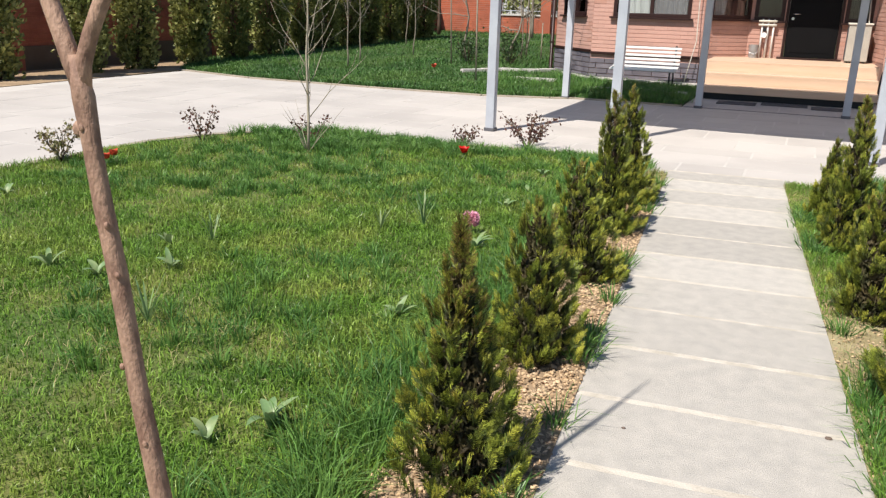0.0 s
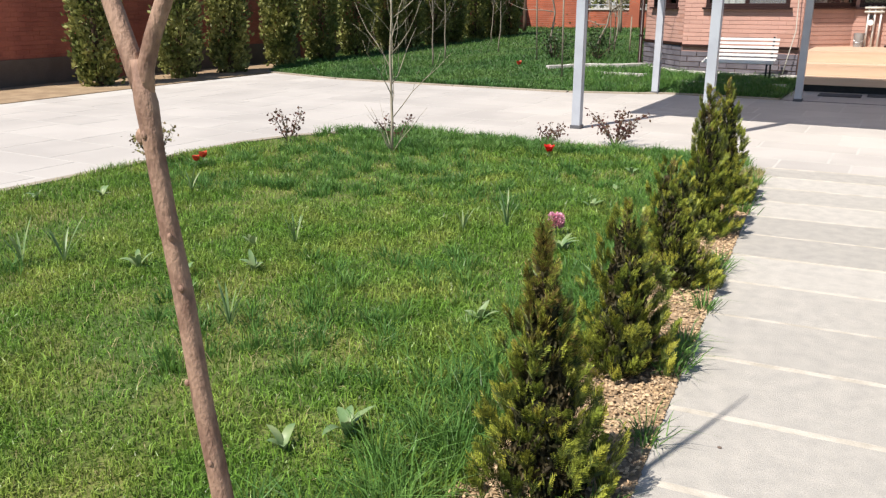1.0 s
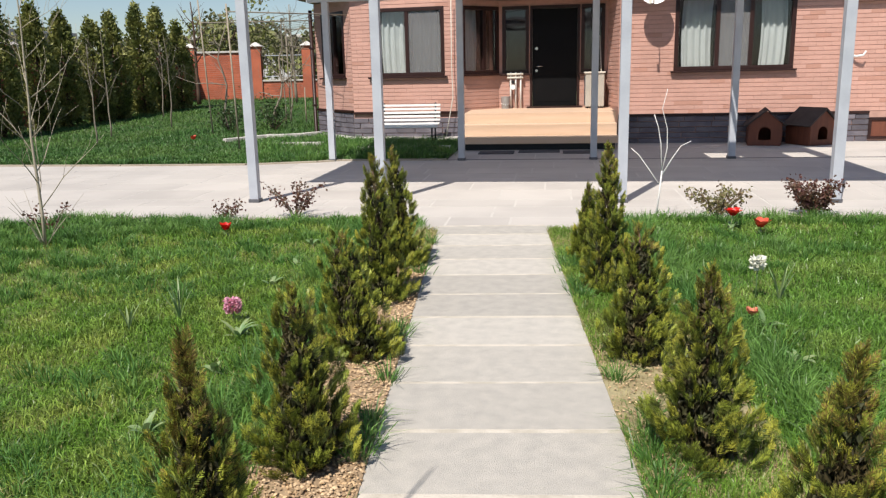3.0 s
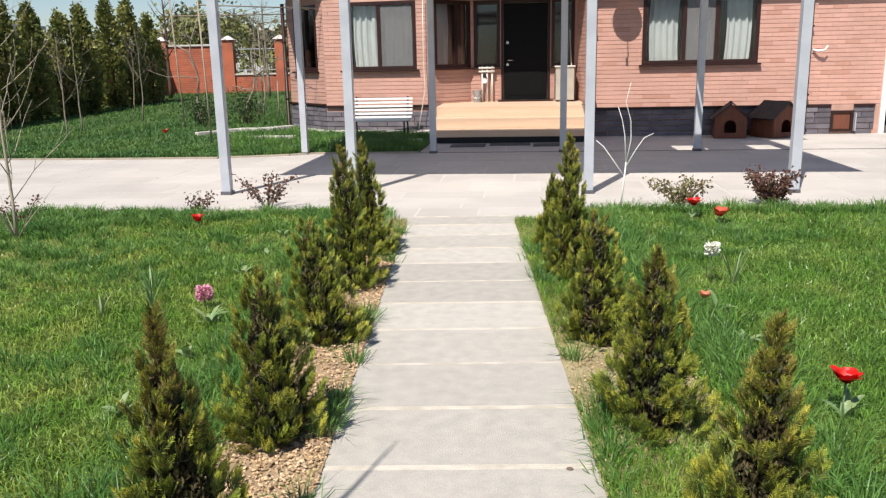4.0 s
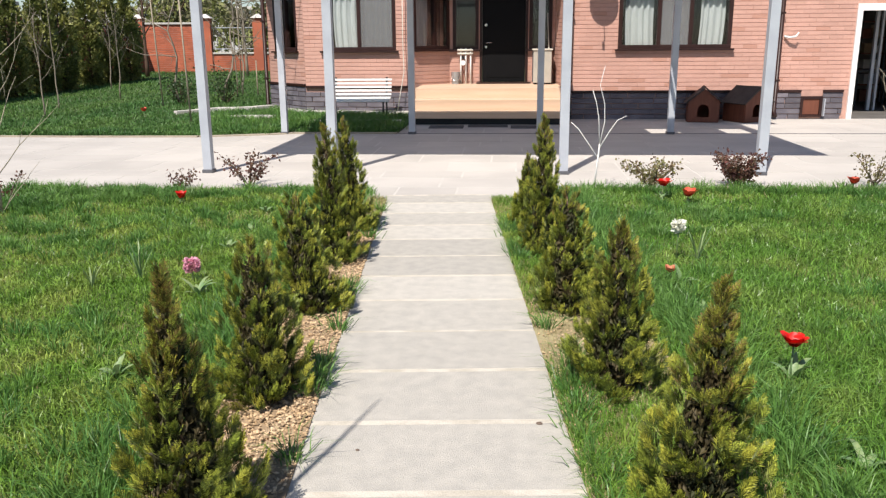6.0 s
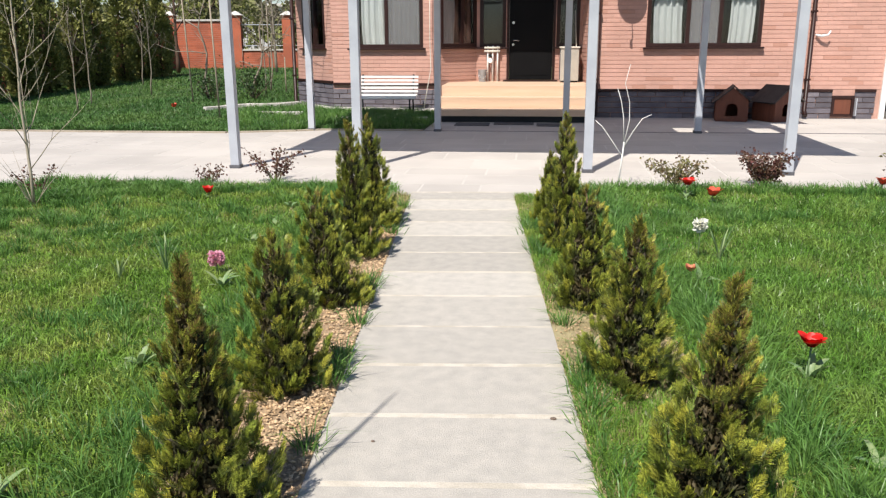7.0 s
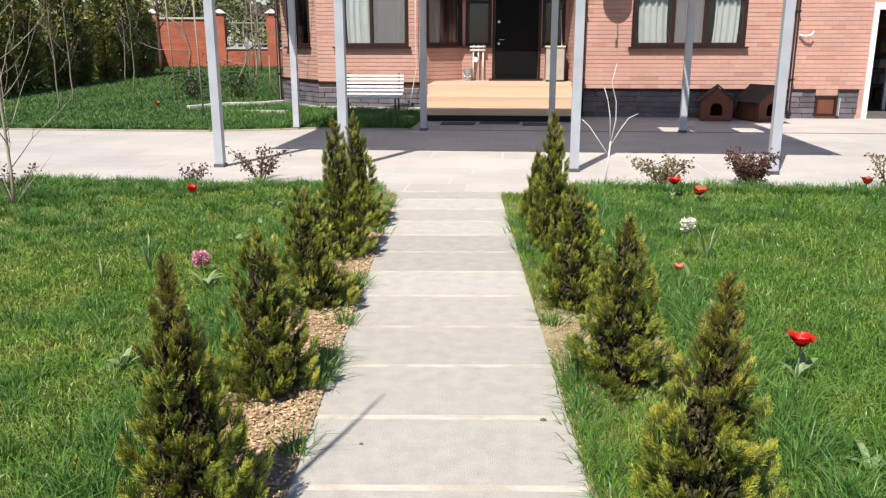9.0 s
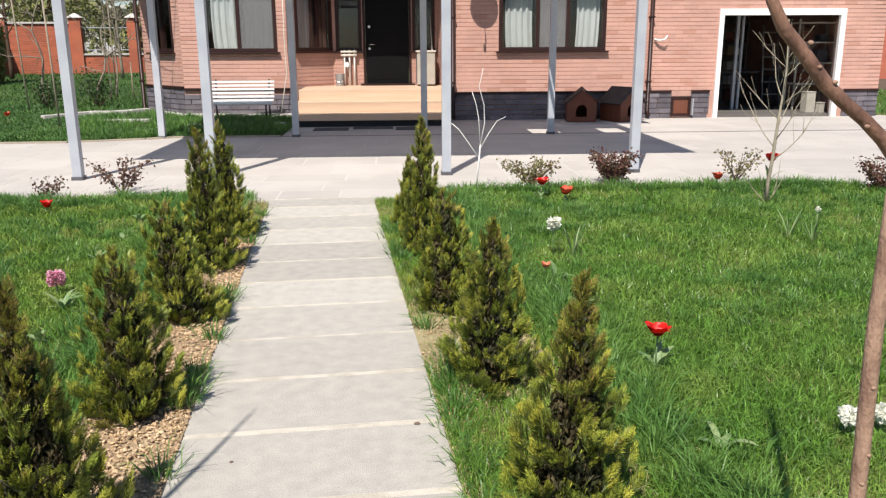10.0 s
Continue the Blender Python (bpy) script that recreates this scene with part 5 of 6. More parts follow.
for x, y, L in ((-4.6, 15.3, 1.0), (-2.4, 14.5, 1.7)):
    st = thing("edging_stone", "pale concrete edging stone in the grass", "edging", (x, y, float(rise(x, y))), 0, group="edging stones")
    part("strip", boxes(((-L / 2, -0.06, -0.03), (L / 2, 0.06, 0.07)), bevel=0.01), M["cap"], st)
apron = thing("house_apron", "pale concrete strip round the bay's foot", "apron", kind="structure")
for p, q in ((C0, C1), (C1, C2)):
    m, L = wall_matrix(p, q)
    part("strip", boxes(((-0.08, -0.16, -0.05), (L + 0.06, 0.0, 0.125)), bevel=0.01, m=m), M["cap"], apron)

for x, y, r0 in ((-0.18, 2.68, 0.006), (0.48, 2.93, 0.010)):
    pb = thing("pebble", "small dark pebble lying on the path", "pebble", (x, y, 0.006))
    bm = bmesh.new()
    bmesh.ops.create_icosphere(bm, subdivisions=2, radius=r0, matrix=Matrix.Diagonal((1.3, 0.9, 0.6, 1)))
    part("stone", bm, M["plinth"], pb)

# ---- at the door ----
pipes = thing("water_meter_pipes", "white water pipes with a meter by the door", "pipes", (-0.52, 16.86, FLOOR))
for x in (-0.10, 0.0, 0.10):
    bm = bmesh.new()
    tube(bm, [(x, 0, 0), (x, 0, 0.62), (x, 0.06, 0.70)], [0.018] * 3, 10)
    part("pipe", bm, M["white"], pipes)
for z in (0.60, 0.67):
    bm = bmesh.new()
    tube(bm, [(-0.17, -0.02, z), (0.15, -0.02, z)], [0.022] * 2, 10)
    part("cross_pipe", bm, M["offwhite"], pipes)
bm = bmesh.new()
cyl(bm, (-0.05, -0.03, 0.42), (-0.05, -0.09, 0.42), 0.05, seg=14)
part("meter", bm, M["white"], pipes)
bm = bmesh.new()
cyl(bm, (-0.05, -0.03, 0.52), (-0.05, -0.08, 0.52), 0.035, seg=14)
part("valve", bm, M["iron"], pipes)

churn = thing("metal_bucket", "grey metal bucket on the porch", "bucket", (-0.72, 16.75, FLOOR))
bm = bmesh.new()
cyl(bm, (0, 0, 0), (0, 0, 0.24), 0.075, 0.09, 20)
part("body", bm, M["bucket"], churn)
bm = bmesh.new()
tube(bm, [(0.09, 0, 0.23), (0.07, -0.07, 0.10), (0, -0.10, 0.07), (-0.07, -0.07, 0.10), (-0.09, 0, 0.23)], [0.004] * 5, 6)
part("handle", bm, M["chrome"], churn)

unit = thing("appliance_box", "cream metal appliance cabinet beside the door", "appliance", (1.02, 16.62, FLOOR))
part("body", boxes(((-0.18, -0.20, 0.03), (0.18, 0.22, 0.66)), bevel=0.015), M["appliance"], unit)
part("lid", boxes(((-0.20, -0.22, 0.66), (0.20, 0.24, 0.69)), bevel=0.01), M["offwhite"], unit)
part("side_panel", boxes(((-0.19, -0.17, 0.06), (-0.18, 0.19, 0.63))), M["steel_dark"], unit)
for x in (-0.14, 0.14):
    part("foot", boxes(((x - 0.02, -0.16, 0.0), (x + 0.02, 0.18, 0.03))), M["iron"], unit)
stick = thing("broom_stick", "thin pale stick leaning by the door", "stick", (0, 0, 0))
bm = bmesh.new()
tube(bm, [(1.20, 16.80, FLOOR), (1.12, 16.90, 2.0)], [0.010, 0.010], 6)
part("pole", bm, M["offwhite"], stick)
for x0, x1, y0, y1 in ((-1.02, -0.42, 13.95, 14.35), (0.40, 0.95, 13.95, 14.35), (-0.35, 0.35, 14.15, 14.5)):
    dm = thing("door_mat", "dark grey doormat on the paving", "doormat", ((x0 + x1) / 2, (y0 + y1) / 2, 0.002), group="doormats")
    part("mat", boxes(((x0 - (x0 + x1) / 2, y0 - (y0 + y1) / 2, 0.0), (x1 - (x0 + x1) / 2, y1 - (y0 + y1) / 2, 0.014)), bevel=0.004), M["deck_tile"], dm)

# ---- on the walls ----
for x, y in ((1.50, 15.66), (5.30, 15.66), (-4.92, 17.62)):
    pipe = thing("downpipe", "dark brown rain downpipe on the brick wall", "downpipe", (x, y, 0), group="downpipes")
    bm = bmesh.new()
    tube(bm, [(0, -0.10, 0.06), (0, 0.0, 0.16), (0, 0.0, 2.70)], [0.04, 0.04, 0.04], 12)
    part("pipe", bm, M["trim"], pipe)
    for z in (0.7, 1.9):
        part("bracket", boxes(((-0.05, -0.045, z), (0.05, 0.05, z + 0.03))), M["trim"], pipe)
hose = thing("white_hose", "thin white hose hanging down the bay wall", "hose", (0, 0, 0))
bm = bmesh.new()
tube(bm, [(-1.70, 16.08, 2.70), (-1.71, 16.08, 1.5), (-1.69, 16.06, 0.9), (-1.76, 16.0, 0.5), (-1.82, 15.95, 0.14)], [0.009] * 5, 7)
part("tube", bm, M["offwhite"], hose)
tap = thing("wall_bracket", "small white curved bracket on the brick wall", "bracket", (5.40, 15.70, 1.50))
bm = bmesh.new()
tube(bm, [(-0.02, 0, 0.0), (0.06, -0.06, -0.02), (0.16, -0.10, 0.0), (0.20, -0.10, 0.07)], [0.022, 0.022, 0.02, 0.012], 8)
part("arm", bm, M["white"], tap)
vent = thing("basement_vent", "brown framed basement hatch in the plinth", "hatch", (5.98, 15.71, 0.04))
part("frame", boxes(((-0.20, -0.03, 0.0), (-0.15, 0.03, 0.38)), ((0.15, -0.03, 0.0), (0.20, 0.03, 0.38)), ((-0.15, -0.03, 0.33), (0.15, 0.03, 0.38)), ((-0.15, -0.03, 0), (0.15, 0.03, 0.04)), bevel=0.005), M["trim"], vent)
part("shutter", boxes(((-0.145, -0.01, 0.045), (0.145, 0.02, 0.325)), bevel=0.004), M["kennel"], vent)
part("flap", boxes(((0.20, -0.12, 0.02), (0.215, -0.01, 0.34))), M["steel"], vent)

# ---- inside the garage ----
def shelving(at, w, d, levels, height, board, frame_mat, label):
    sh = thing("shelving_unit", label, "shelf", at, group="garage shelving")
    for z in levels:
        part("board", boxes(((-w / 2, -d / 2, z - 0.03), (w / 2, d / 2, z)), bevel=0.004), board, sh)
    for x in (-w / 2, w / 2 - 0.035):
        for y in (-d / 2, d / 2 - 0.035):
            part("upright", boxes(((x, y, 0), (x + 0.035, y + 0.035, height)), bevel=0.003), frame_mat, sh)


shelving((9.22, 17.1, 0.04), 0.82, 0.42, (0.55, 0.98, 1.40, 1.80), 1.86, M["offwhite"], M["appliance"], "pale shelving with stored things in the garage")
shelving((8.62, 19.8, 0.04), 0.60, 0.40, (0.40, 0.75, 1.10, 1.45, 1.80), 1.9, M["kennel"], M["steel_dark"], "dark narrow rack crowded with boxes in the garage")
for i, (x, y, z, w, h, mt) in enumerate(((9.02, 17.1, 1.44, 0.24, 0.20, "kennel"), (9.42, 17.1, 1.44, 0.20, 0.13, "steel_dark"), (9.05, 17.1, 1.02, 0.26, 0.16, "box_card"), (9.42, 17.1, 1.02, 0.22, 0.24, "steel_dark"), (9.10, 17.1, 0.59, 0.28, 0.18, "kennel"), (9.44, 17.1, 0.59, 0.18, 0.2, "white"),
                                         (8.50, 19.8, 1.49, 0.20, 0.17, "kennel"), (8.74, 19.8, 1.49, 0.16, 0.24, "box_card"), (8.55, 19.8, 1.14, 0.24, 0.20, "box_card"), (8.78, 19.8, 1.14, 0.14, 0.14, "white"), (8.60, 19.8, 0.79, 0.30, 0.18, "offwhite"), (8.62, 19.8, 0.44, 0.28, 0.2, "steel"), (8.62, 19.8, 0.04, 0.3, 0.26, "kennel"),
                                         (8.84, 16.28, 0.04, 0.20, 0.40, "appliance"), (9.04, 16.16, 0.04, 0.12, 0.19, "appliance"), (10.0 - 0.55, 19.2, 0.04, 0.4, 0.6, "steel_dark"))):
    bx = thing("storage_box", "stored box in the garage", "box", (x, y, z), 7 * (i % 3), group="garage clutter")
    part("body", boxes(((-w / 2, -w / 2, 0), (w / 2, w / 2, h)), bevel=0.01), M[mt], bx)
    part("lid", boxes(((-w / 2 - 0.008, -w / 2 - 0.008, h), (w / 2 + 0.008, w / 2 + 0.008, h + 0.018)), bevel=0.003), M[mt], bx)
pole_pair = thing("steel_uprights", "pair of pale steel uprights standing inside the garage", "post", (7.69, 17.2, 0.04))
part("upright", boxes(((-0.09, -0.04, 0), (-0.03, 0.04, 2.5)), bevel=0.004), M["steel"], pole_pair)
part("upright", boxes(((0.03, -0.04, 0), (0.07, 0.04, 2.5)), bevel=0.004), M["steel"], pole_pair)
ladder = thing("step_ladder", "grey metal step ladder leaning in the garage", "ladder", (8.85, 18.2, 0.04))
for x in (-0.2, 0.2):
    bm = bmesh.new()
    tube(bm, [(x, -0.25, 0), (x * 0.8, 0.12, 1.75)], [0.016, 0.016], 6)
    part("rail", bm, M["bucket"], ladder)
for i in range(6):
    part("rung", boxes(((-0.19, -0.245 + 0.06 * i, 0.25 + 0.27 * i), (0.19, -0.165 + 0.06 * i, 0.275 + 0.27 * i))), M["bucket"], ladder)
table = thing("work_table", "dark work table in the garage", "table", (8.25, 18.6, 0.04))
part("top", boxes(((-0.45, -0.3, 0.72), (0.45, 0.3, 0.76)), bevel=0.005), M["deck_tile"], table)
for x in (-0.42, 0.39):
    for y in (-0.27, 0.24):
        part("leg", boxes(((x, y, 0), (x + 0.03, y + 0.03, 0.72))), M["iron"], table)

# ---- distance ----
def far_tree(at, h, w, seed, label, n=1500):
    rng = np.random.default_rng(seed)
    r = random.Random(seed)
    t = thing("tree", label, "tree", at, group="trees beyond the wall")
    bm = bmesh.new()
    tube(bm, [(0, 0, -0.2), (0, 0, h * 0.35), (r.uniform(-0.2, 0.2), 0, h * 0.75)], [0.16, 0.12, 0.04], 8)
    part("trunk", bm, M["bark_dark"], t)
    for k in range(7):
        bm = bmesh.new()
        a = k * 0.9
        grow(bm, r, (0, 0, h * (0.25 + 0.06 * k)), (math.cos(a), math.sin(a), 0.9), h * 0.45, 0.05, 1, 0.7, 0.2, 5)
        part("limb", bm, M["bark_dark"], t)
    k = rng.integers(0, 26, n)
    cc = rng.normal(size=(26, 3)) * [w * 0.28, w * 0.28, h * 0.17] + [0, 0, h * 0.62]
    c = cc[k] + rng.normal(size=(n, 3)) * [w * 0.09, w * 0.09, h * 0.06]
    link("crown", leaf_soup("crown", rng, c, rng.normal(size=(n, 3)), rng.uniform(0.15, 0.34, n), M["far_leaf"], 0.4), None, t)


for i, (x, y, h, w) in enumerate(((-16, 40, 4.5, 4.5), (-11.0, 37, 3.4, 3.0), (-8.6, 36, 4.2, 3.2), (-19, 52, 5.5, 6), (-13, 55, 5.5, 6), (-25, 60, 5.5, 7), (-7, 50, 5.0, 5), (-30, 48, 4.5, 6))):
    far_tree((x, y, 0), h, w, 200 + i, "far tree in pale spring leaf beyond the wall")
for x, y, w, d, h in ((-24, 70, 12, 8, 4.2), (-22, 26, 6, 10, 2.9), (-40, 85, 14, 9, 5)):
    b = thing("far_house", "pale rendered building beyond the boundary", "building", (x, y, 0))
    part("wall", boxes(((-w / 2, -d / 2, -0.2), (w / 2, d / 2, h))), M["far_wall"], b)
    part("roof", boxes(((-w / 2 - 0.3, -d / 2 - 0.3, h), (w / 2 + 0.3, d / 2 + 0.3, h + 0.25)), bevel=0.05), M["cap"], b)
neighbour = thing("neighbour_building", "red-brown brick building beside the garage", "building", (14.0, 24.0, 0))
part("wall", boxes(((-2.6, 0, 0.35), (6, 8, 4))), M["fence_brick"], neighbour)
part("plinth", boxes(((-2.62, -0.03, -0.1), (6, 8, 0.35))), M["plinth"], neighbour)

# ---- facing brick and plinth stones ----
rb = random.Random(5)
for k, (p, q, holes, top) in enumerate(SEGS):
    if k in (0, 7):
        continue
    single = {2: 110, 6: 190}.get(k, 0)
    brickwork(p, q, top + 0.045, WALL_TOP, [(a, b, c - 0.0, d) for a, b, c, d in holes], M["brick"], "brick", house, single=single, rnd=rb)
    m, L = wall_matrix(p, q)
    spans = [(a, b) for a, b, c, d in holes if c < 0.3] + ([(4.36, 4.76)] if k == 6 else [])
    if k in (1, 2, 6):
        for s, e in free([(a - 0.13, b + 0.13) if b - a > 1 else (a, b) for a, b in spans], 0, L):
            part("plinth_ledge", boxes(((s, -0.05, top), (e, 0.0, top + 0.045)), bevel=0.006, m=m), M["trim"], house)
        brickwork(p, q, 0.0, top - 0.005, [(a - 0.13, b + 0.13, -1, 3) if b - a > 1 else (a, b, -1, 3) for a, b in spans], M["slate"], "plinth_stone", house, L=0.42, H=0.088, joint=0.012, D=0.03, single=60, rnd=rb, proud=0.008)

# ---- garden path slabs ----
garden_path = thing("garden_path", "straight path of grey concrete slabs with pale joints", "path", kind="structure")
joints = [-4.08, -3.58, -3.08, -2.58, -2.08, -1.58, -1.08, -0.58, -0.08, 0.42, 0.92, 1.42, 1.92, 2.42, 2.92, 3.43, 3.93, 4.44, 4.93, 5.41, 5.90, 6.38, 6.86, 7.30, 7.68]
TURN = Matrix.Rotation(math.atan(0.083), 4, "Z")
rs = random.Random(9)
part("joint_bed", boxes(((-HALF - WEST + 0.004, -4.0, -0.05), (HALF - 0.004, 7.75, 0.0025)), m=Matrix.Translation((PX(0), 0, 0)) @ TURN), M["path_joint"], garden_path)
for a, b in zip(joints, joints[1:]):
    g = 0.014 + rs.uniform(-0.004, 0.005)
    bm = boxes(((-HALF - WEST, -(b - a) / 2 + g, -0.05), (HALF, (b - a) / 2 - g, 0.004)), bevel=0.003)
    ob = part("slab", bm, M["slab"], garden_path)
    mid = (a + b) / 2
    ob.matrix_basis = Matrix.Translation((PX(mid), mid, rs.uniform(-0.001, 0.002))) @ TURN @ Matrix.Rotation(rs.uniform(-0.004, 0.004), 4, "Z")

# kerbs round the lawns
def kerb(name, pts, label):
    k = thing(name, label, "kerb", kind="structure")
    for (x0, y0), (x1, y1) in zip(pts, pts[1:]):
        m, L = wall_matrix((x0, y0), (x1, y1))
        n = max(1, round(L / 0.8))
        for i in range(n):
            part("kerb_stone", boxes(((L * i / n + 0.003, -0.10, -0.05), (L * (i + 1) / n - 0.003, 0.0, 0.022)), bevel=0.005, m=m), M["kerb"], k)


kerb("kerb_west", LAWN_L[4:], "low concrete kerb between lawn and drive")
kerb("kerb_east", LAWN_R[4:][::-1], "low concrete kerb between lawn and drive")
kerb("kerb_back", LAWN_B[0:7], "low concrete kerb along the back lawn")

# ---- stone flags of the drive ----
rp = random.Random(21)
near, rest_v, rest_f = 0, [], []
row_y = 7.62
flag_mesh = {}
blocked = [np.array(LAWN_L), np.array(LAWN_R), np.array(LAWN_B)]


def flag(x0, x1, y0, y1):
    global near
    cx, cy = (x0 + x1) / 2, (y0 + y1) / 2
    px = np.array([x0, x1, x1, x0, cx])
    py = np.array([y0, y0, y1, y1, cy])
    if any(inside(b, px, py)[4] or inside(b, px, py)[:4].sum() > 2 for b in blocked):
        return
    if abs(cx - PX(cy)) < HALF + 0.1 and cy < 7.7:
        return
    z = rp.uniform(-0.0003, 0.0004)
    if near < 290 and -9 < cx < 6 and y0 < 13:
        L, W = round(x1 - x0, 1), round(y1 - y0, 2)
        if (L, W) not in flag_mesh:
            bm = boxes(((-L / 2 + 0.012, -W / 2 + 0.012, -0.03), (L / 2 - 0.012, W / 2 - 0.012, 0.0)))
            me = bpy.data.meshes.new("flagstone")
            bm.to_mesh(me)
            bm.free()
            me.materials.append(M["flag"])
            flag_mesh[(L, W)] = me
        ob = link("flagstone", flag_mesh[(L, W)], None, paving)
        ob.location = (cx, cy, z)
        near += 1
        return
    k = len(rest_v)
    g = 0.012
    rest_v.extend([(x0 + g, y0 + g, z), (x1 - g, y0 + g, z), (x1 - g, y1 - g, z), (x0 + g, y1 - g, z), (x0 + g, y0 + g, -0.03), (x1 - g, y0 + g, -0.03), (x1 - g, y1 - g, -0.03), (x0 + g, y1 - g, -0.03)])
    rest_f.extend([(k, k + 1, k + 2, k + 3), (k + 4, k + 5, k + 1, k), (k + 5, k + 6, k + 2, k + 1), (k + 6, k + 7, k + 3, k + 2), (k + 7, k + 4, k, k + 3)])


y = -4.0
while y < 15.8:
    w = rp.choice((0.45, 0.6, 0.6, 0.75))
    x = -11.25 + rp.choice((0, 0.3, 0.6))
    while x < 13.9:
        L = rp.choice((0.6, 0.8, 0.9, 1.2))
        flag(x, x + L, y, min(y + w, 15.75))
        x += L
    y += w
ob = link("flagstones", soup("flagstones", rest_v, rest_f, M["flag"]), None, paving)
ob["kind"] = "stuff"
drain = thing("drain_channel", "narrow dark drainage slot across the drive", "drain", kind="structure")
part("slot", boxes(((-1.45, 13.14, -0.02), (13.5, 13.19, 0.004))), M["steel_dark"], drain)

# ---- woodchips ----
def chips(name, poly, n, seed, lo, hi, label, end):
    rng = np.random.default_rng(seed)
    P = np.array(poly)
    x, y = rng.uniform(P[:, 0].min(), P[:, 0].max(), n * 4), rng.uniform(0.6, end, n * 4)
    ok = inside(poly, x, y)
    x, y = x[ok][:n], y[ok][:n]
    k = len(x)
    s = rng.uniform(lo, hi, k)[:, None]
    c = np.stack([x, y, rng.uniform(0.004, 0.020, k)], 1)
    e1 = rng.normal(size=(k, 3)) * [1, 1, 0.35]
    e1 /= np.linalg.norm(e1, axis=1, keepdims=True)
    e2 = np.cross(e1, rng.normal(size=(k, 3)) * 0.3 + [0, 0, 1])
    e2 /= np.linalg.norm(e2, axis=1, keepdims=True)
    e3 = np.cross(e1, e2)
    V = np.stack([c + e1 * s, c + e2 * s * 0.7, c - e1 * s * 0.9, c - e2 * s * 0.6, c + e3 * s * 0.45, c - e3 * s * 0.4], 1)
    o = (np.arange(k) * 6)[:, None, None]
    F = (o + np.array([[0, 1, 4], [1, 2, 4], [2, 3, 4], [3, 0, 4], [1, 0, 5], [2, 1, 5], [3, 2, 5], [0, 3, 5]])[None]).reshape(-1, 3)
    ob = link(name, soup(name, V, F, M["chips"]))
    tagged(ob, label, "woodchip", kind="stuff")


chips("woodchips", BED_L, 19000, 3, 0.006, 0.014, "tan woodchip mulch in the planting bed", 6.75)
chips("dry_mulch", BED_R, 7000, 4, 0.004, 0.010, "thin dry mulch in the planting bed", 7.7)


# ---- turf ----
def clump(x, y, f, seed):
    """Smooth random field between 0 and 1."""
    rng = np.random.default_rng(seed)
    out = np.zeros_like(x)
    for k in range(7):
        a, b, c = rng.uniform(0, 6.28), f * rng.uniform(0.5, 2.0), rng.uniform(0, 6.28)
        out += np.sin((x * math.cos(a) + y * math.sin(a)) * b + c)
    return np.clip(0.5 + out / 7, 0, 1)


def turf(name, poly, n, seed, y0, y1, x0, x1, h0, h1, w, label, material, climb=False, bare=0.0, near=None, front=1.0):
    rng = np.random.default_rng(seed)
    x, y = rng.uniform(x0, x1, n), y0 + (y1 - y0) * rng.uniform(0, 1, n) ** front
    ok = inside(poly, x, y)
    f = clump(x, y, 5.0, seed + 1)
    g = clump(x, y, 1.6, seed + 2)
    ok &= rng.uniform(0, 1, n) > bare * np.clip((0.42 - g) * 6, 0, 1)
    if near:
        ok &= rng.uniform(0, 1, n) < np.clip(near / np.maximum(0.4, np.hypot(x - 0.3, y)), 0.12, 1) 
    x, y, f, g = x[ok], y[ok], f[ok], g[ok]
    h = (h0 + (h1 - h0) * np.clip(0.25 * rng.uniform(0, 1, len(x)) + 0.75 * f * g * 1.8, 0, 1)) * rng.uniform(0.6, 1.25, len(x))
    z = (rise(x, y) if climb else 0) + 0.010 + np.zeros(len(x))
    ww = w * rng.uniform(0.7, 1.3, len(x)) * (1 + (0.10 * y if near else 0))
    ob = link(name, grass(name, rng, x, y, z, h, ww, material, 1.5))
    return tagged(ob, label, "grass", kind="stuff")


turf("grass", LAWN_L, 400000, 1, 0.5, 8.1, -5.8, -0.7, 0.018, 0.080, 0.0020, "mown green spring grass", M["blade"], bare=0.55, near=3.2)
turf("grass", LAWN_R, 400000, 2, 0.5, 8.3, 0.7, 5.7, 0.028, 0.095, 0.0019, "lush green spring grass", M["lush_blade"], bare=0.25, near=3.2)
turf("grass", LAWN_L, 22000, 21, -4.0, 0.5, -5.8, -0.7, 0.03, 0.10, 0.008, "mown green spring grass", M["blade"])
turf("grass", LAWN_R, 22000, 22, -4.0, 0.5, 0.7, 5.7, 0.03, 0.10, 0.008, "lush green spring grass", M["lush_blade"])
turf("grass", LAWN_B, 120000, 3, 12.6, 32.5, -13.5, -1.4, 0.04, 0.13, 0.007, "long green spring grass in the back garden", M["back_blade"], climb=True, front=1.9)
turf("grass", BED_L, 9000, 9, 6.2, 7.9, -1.4, -0.2, 0.02, 0.06, 0.0022, "thin grass over dry soil", M["blade"], bare=0.6)
turf("dead_grass", BED_L, 6000, 14, 6.3, 7.9, -1.4, -0.2, 0.02, 0.05, 0.0022, "dry straw-coloured blades at the bed's end", M["straw"])
turf("grass", BED_R, 90000, 4, 1.0, 7.8, 0.1, 1.4, 0.02, 0.075, 0.0018, "thin grass over dry soil", M["blade"], bare=1.0)
turf("grass", [(10.2, 15.9), (20, 15.9), (20, 24), (10.2, 24)], 12000, 6, 15.9, 24, 10.2, 20, 0.05, 0.14, 0.008, "grass beside the garage", M["tuft"])


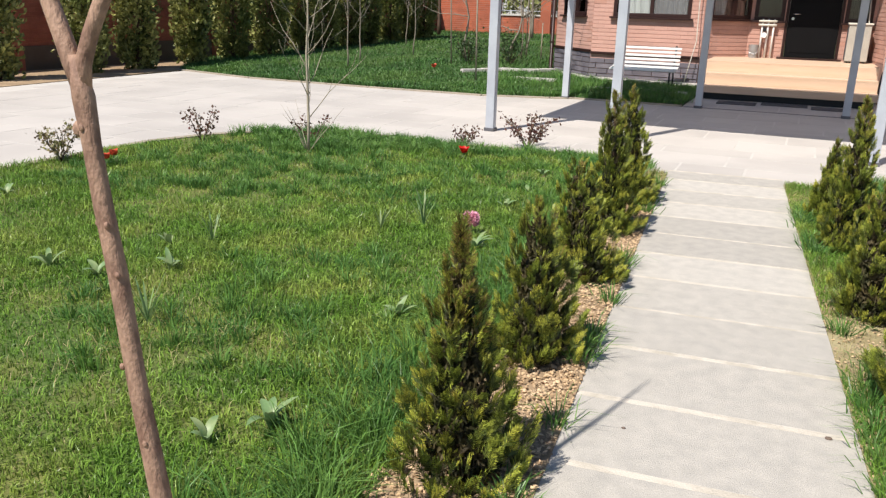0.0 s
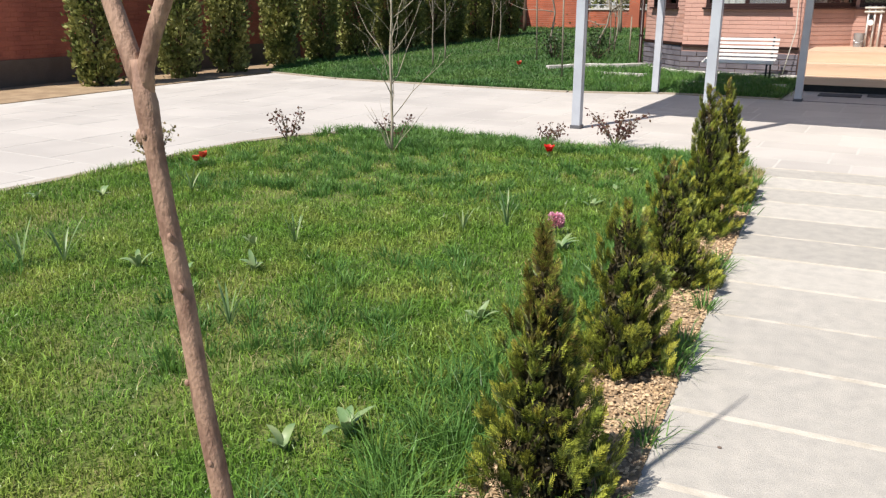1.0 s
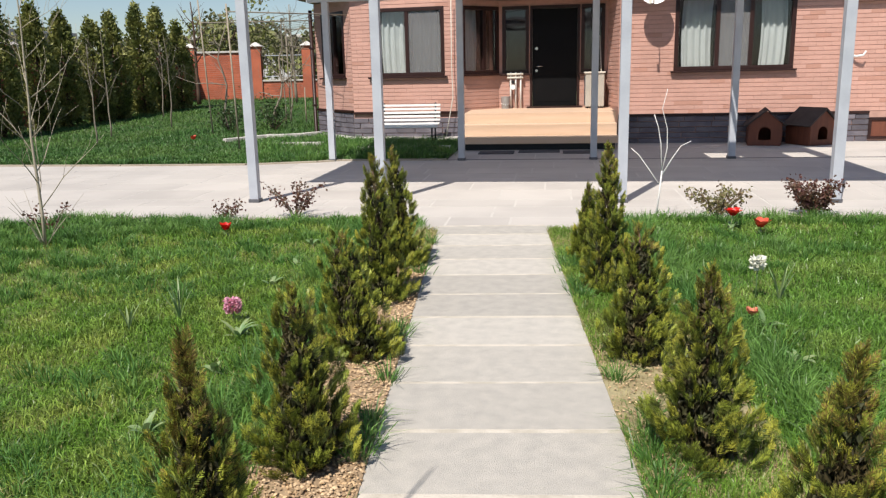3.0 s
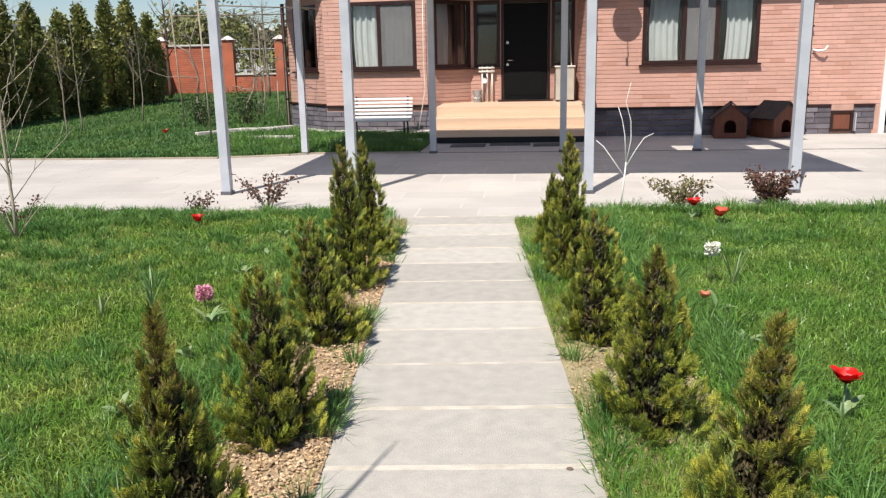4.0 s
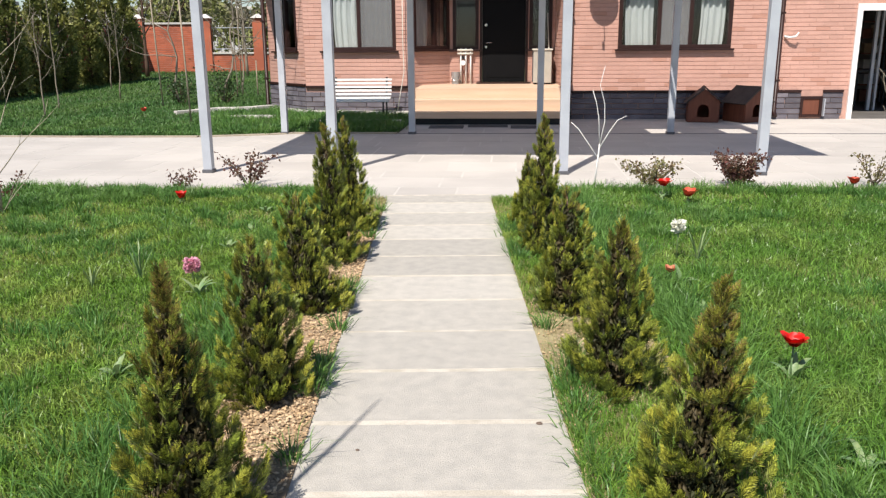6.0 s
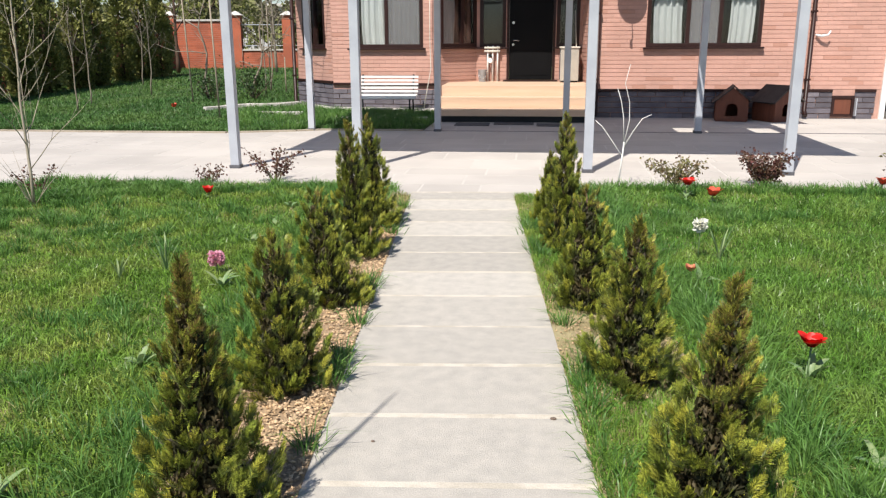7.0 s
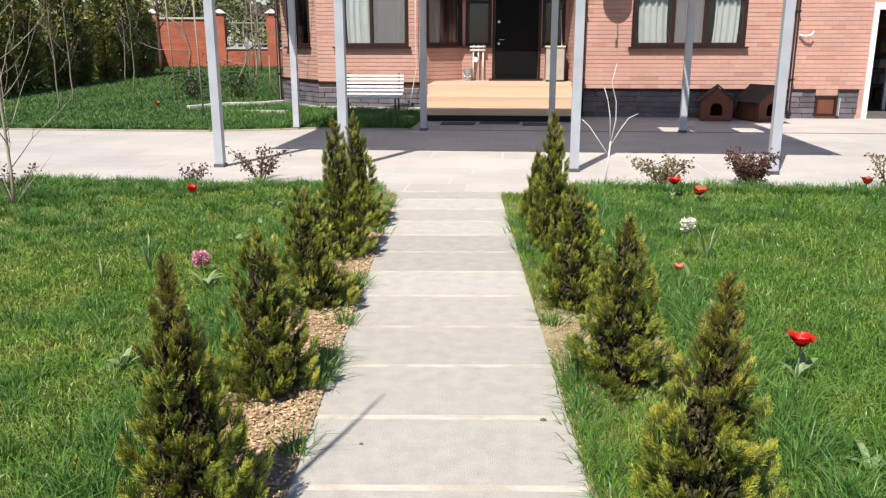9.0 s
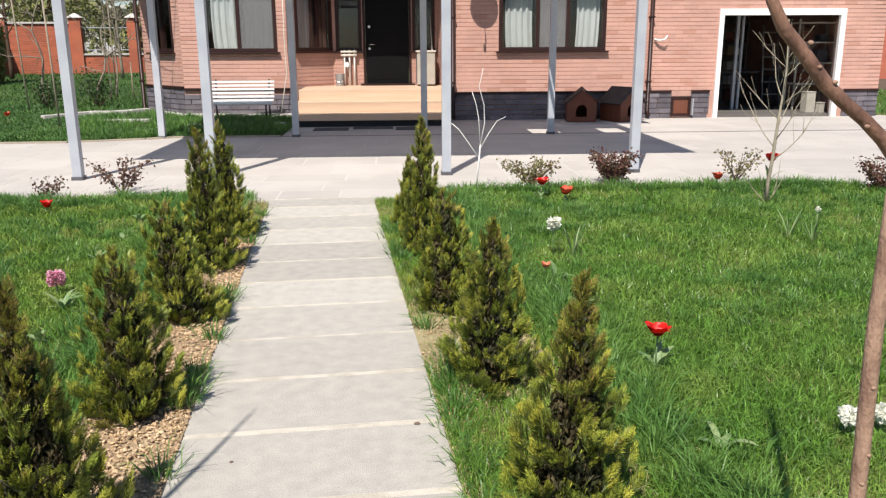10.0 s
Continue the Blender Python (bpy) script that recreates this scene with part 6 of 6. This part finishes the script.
for sd, poly, x0, x1, k in ((11, LAWN_L, -5.8, -0.7, 13000), (12, LAWN_R, 0.7, 5.7, 4000), (13, BED_R, 0.0, 1.4, 22000)):
    turf("dead_grass", poly, k, sd, 0.6, 8.0, x0, x1, 0.02, 0.07, 0.0017, "dry straw-coloured blades in the turf", M["straw"], bare=0.6)


def tufts(name, spots, seed, label, blades=70, h=(0.09, 0.20), spread=0.06, lean=1.2):
    rng = np.random.default_rng(seed)
    P = np.repeat(np.array(spots), blades, 0)
    k = len(P)
    r, a = np.abs(rng.normal(0, spread, k)), rng.uniform(0, 6.283, k)
    x, y = P[:, 0] + r * np.cos(a), P[:, 1] + r * np.sin(a)
    ob = link(name, grass(name, rng, x, y, rise(x, y) + 0.008, rng.uniform(*h, k), np.full(k, 0.0021) * (1 + 0.08 * y), M["tuft"], lean, a))
    tagged(ob, label, "grass", kind="stuff")


rq = random.Random(31)
edge_l = [(-0.74 - abs(rq.gauss(0, 0.14)) - 0.045 * y, y) for y in [0.9 + 0.05 * i for i in range(134)]]
edge_r = [(1.38 - 0.095 * (y - 1.5) + abs(rq.gauss(0, 0.14)), y) for y in [0.9 + 0.05 * i for i in range(134)]]
front_l = [(-5.3 + 0.07 * i, 7.58 + rq.gauss(0, 0.14) - (0.25 if i < 8 else 0)) for i in range(57)]
front_l += [(-4.06 + rq.gauss(0, 0.35), 7.0 + rq.gauss(0, 0.22)) for _ in range(28)] + [(-2.95 + rq.gauss(0, 0.30), 7.35 + rq.gauss(0, 0.12)) for _ in range(22)]
front_r = [(0.9 + 0.08 * i, 7.86 + rq.gauss(0, 0.10)) for i in range(50)]
loose = [(rq.uniform(-5.5, -1.0), rq.uniform(1.0, 7.8)) for _ in range(900)] + [(rq.uniform(1.3, 5.3), rq.uniform(1.0, 8.0)) for _ in range(1000)]
shade = clump(np.array([p[0] for p in loose]), np.array([p[1] for p in loose]), 1.5, 77)
loose = [p for p, k in zip(loose, shade) if k > 0.40 + 0.25 * rq.random()]
tufts("coarse_grass", edge_l + edge_r, 5, "coarse dark green grass tufts at the lawn's edge", 70, (0.08, 0.20))
tufts("coarse_grass", front_l + front_r, 6, "coarse dark green grass tufts at the lawn's edge", 90, (0.06, 0.14))
tufts("coarse_grass", loose, 7, "coarse grass tufts in the lawn", 60, (0.05, 0.115), 0.045)
shaded = [(rq.uniform(-3.5, -1.5), rq.uniform(13.3, 15.3)) for _ in range(95)] + [(rq.uniform(-5.4, -3.5), rq.uniform(13.0, 16.2)) for _ in range(60)]
tufts("coarse_grass", shaded, 9, "tall dark grass by the bench", 45, (0.10, 0.22), 0.10)
spots = [(PX(y) - HALF - WEST - 0.02 - abs(rq.gauss(0, 0.02)), y) for y in (1.4, 1.5, 1.95, 2.05, 2.6, 3.15, 3.25, 3.35, 3.45, 3.9, 4.5, 4.62, 5.4, 5.9, 6.3, 6.9)]
spots += [(PX(y) + HALF + 0.035 + abs(rq.gauss(0, 0.05)), y) for y in (1.3, 1.4, 1.5, 1.6, 1.7, 1.9, 2.1, 2.3, 2.5, 2.6, 2.8, 2.95, 3.05, 3.2, 3.3, 3.45, 3.6, 4.0, 5.3, 5.4, 5.5, 5.65, 6.0, 6.1, 6.2, 6.35, 6.5)]
tufts("coarse_grass", spots, 8, "grass tufts growing over the path's edge", 55, (0.06, 0.13), 0.032, 1.9)
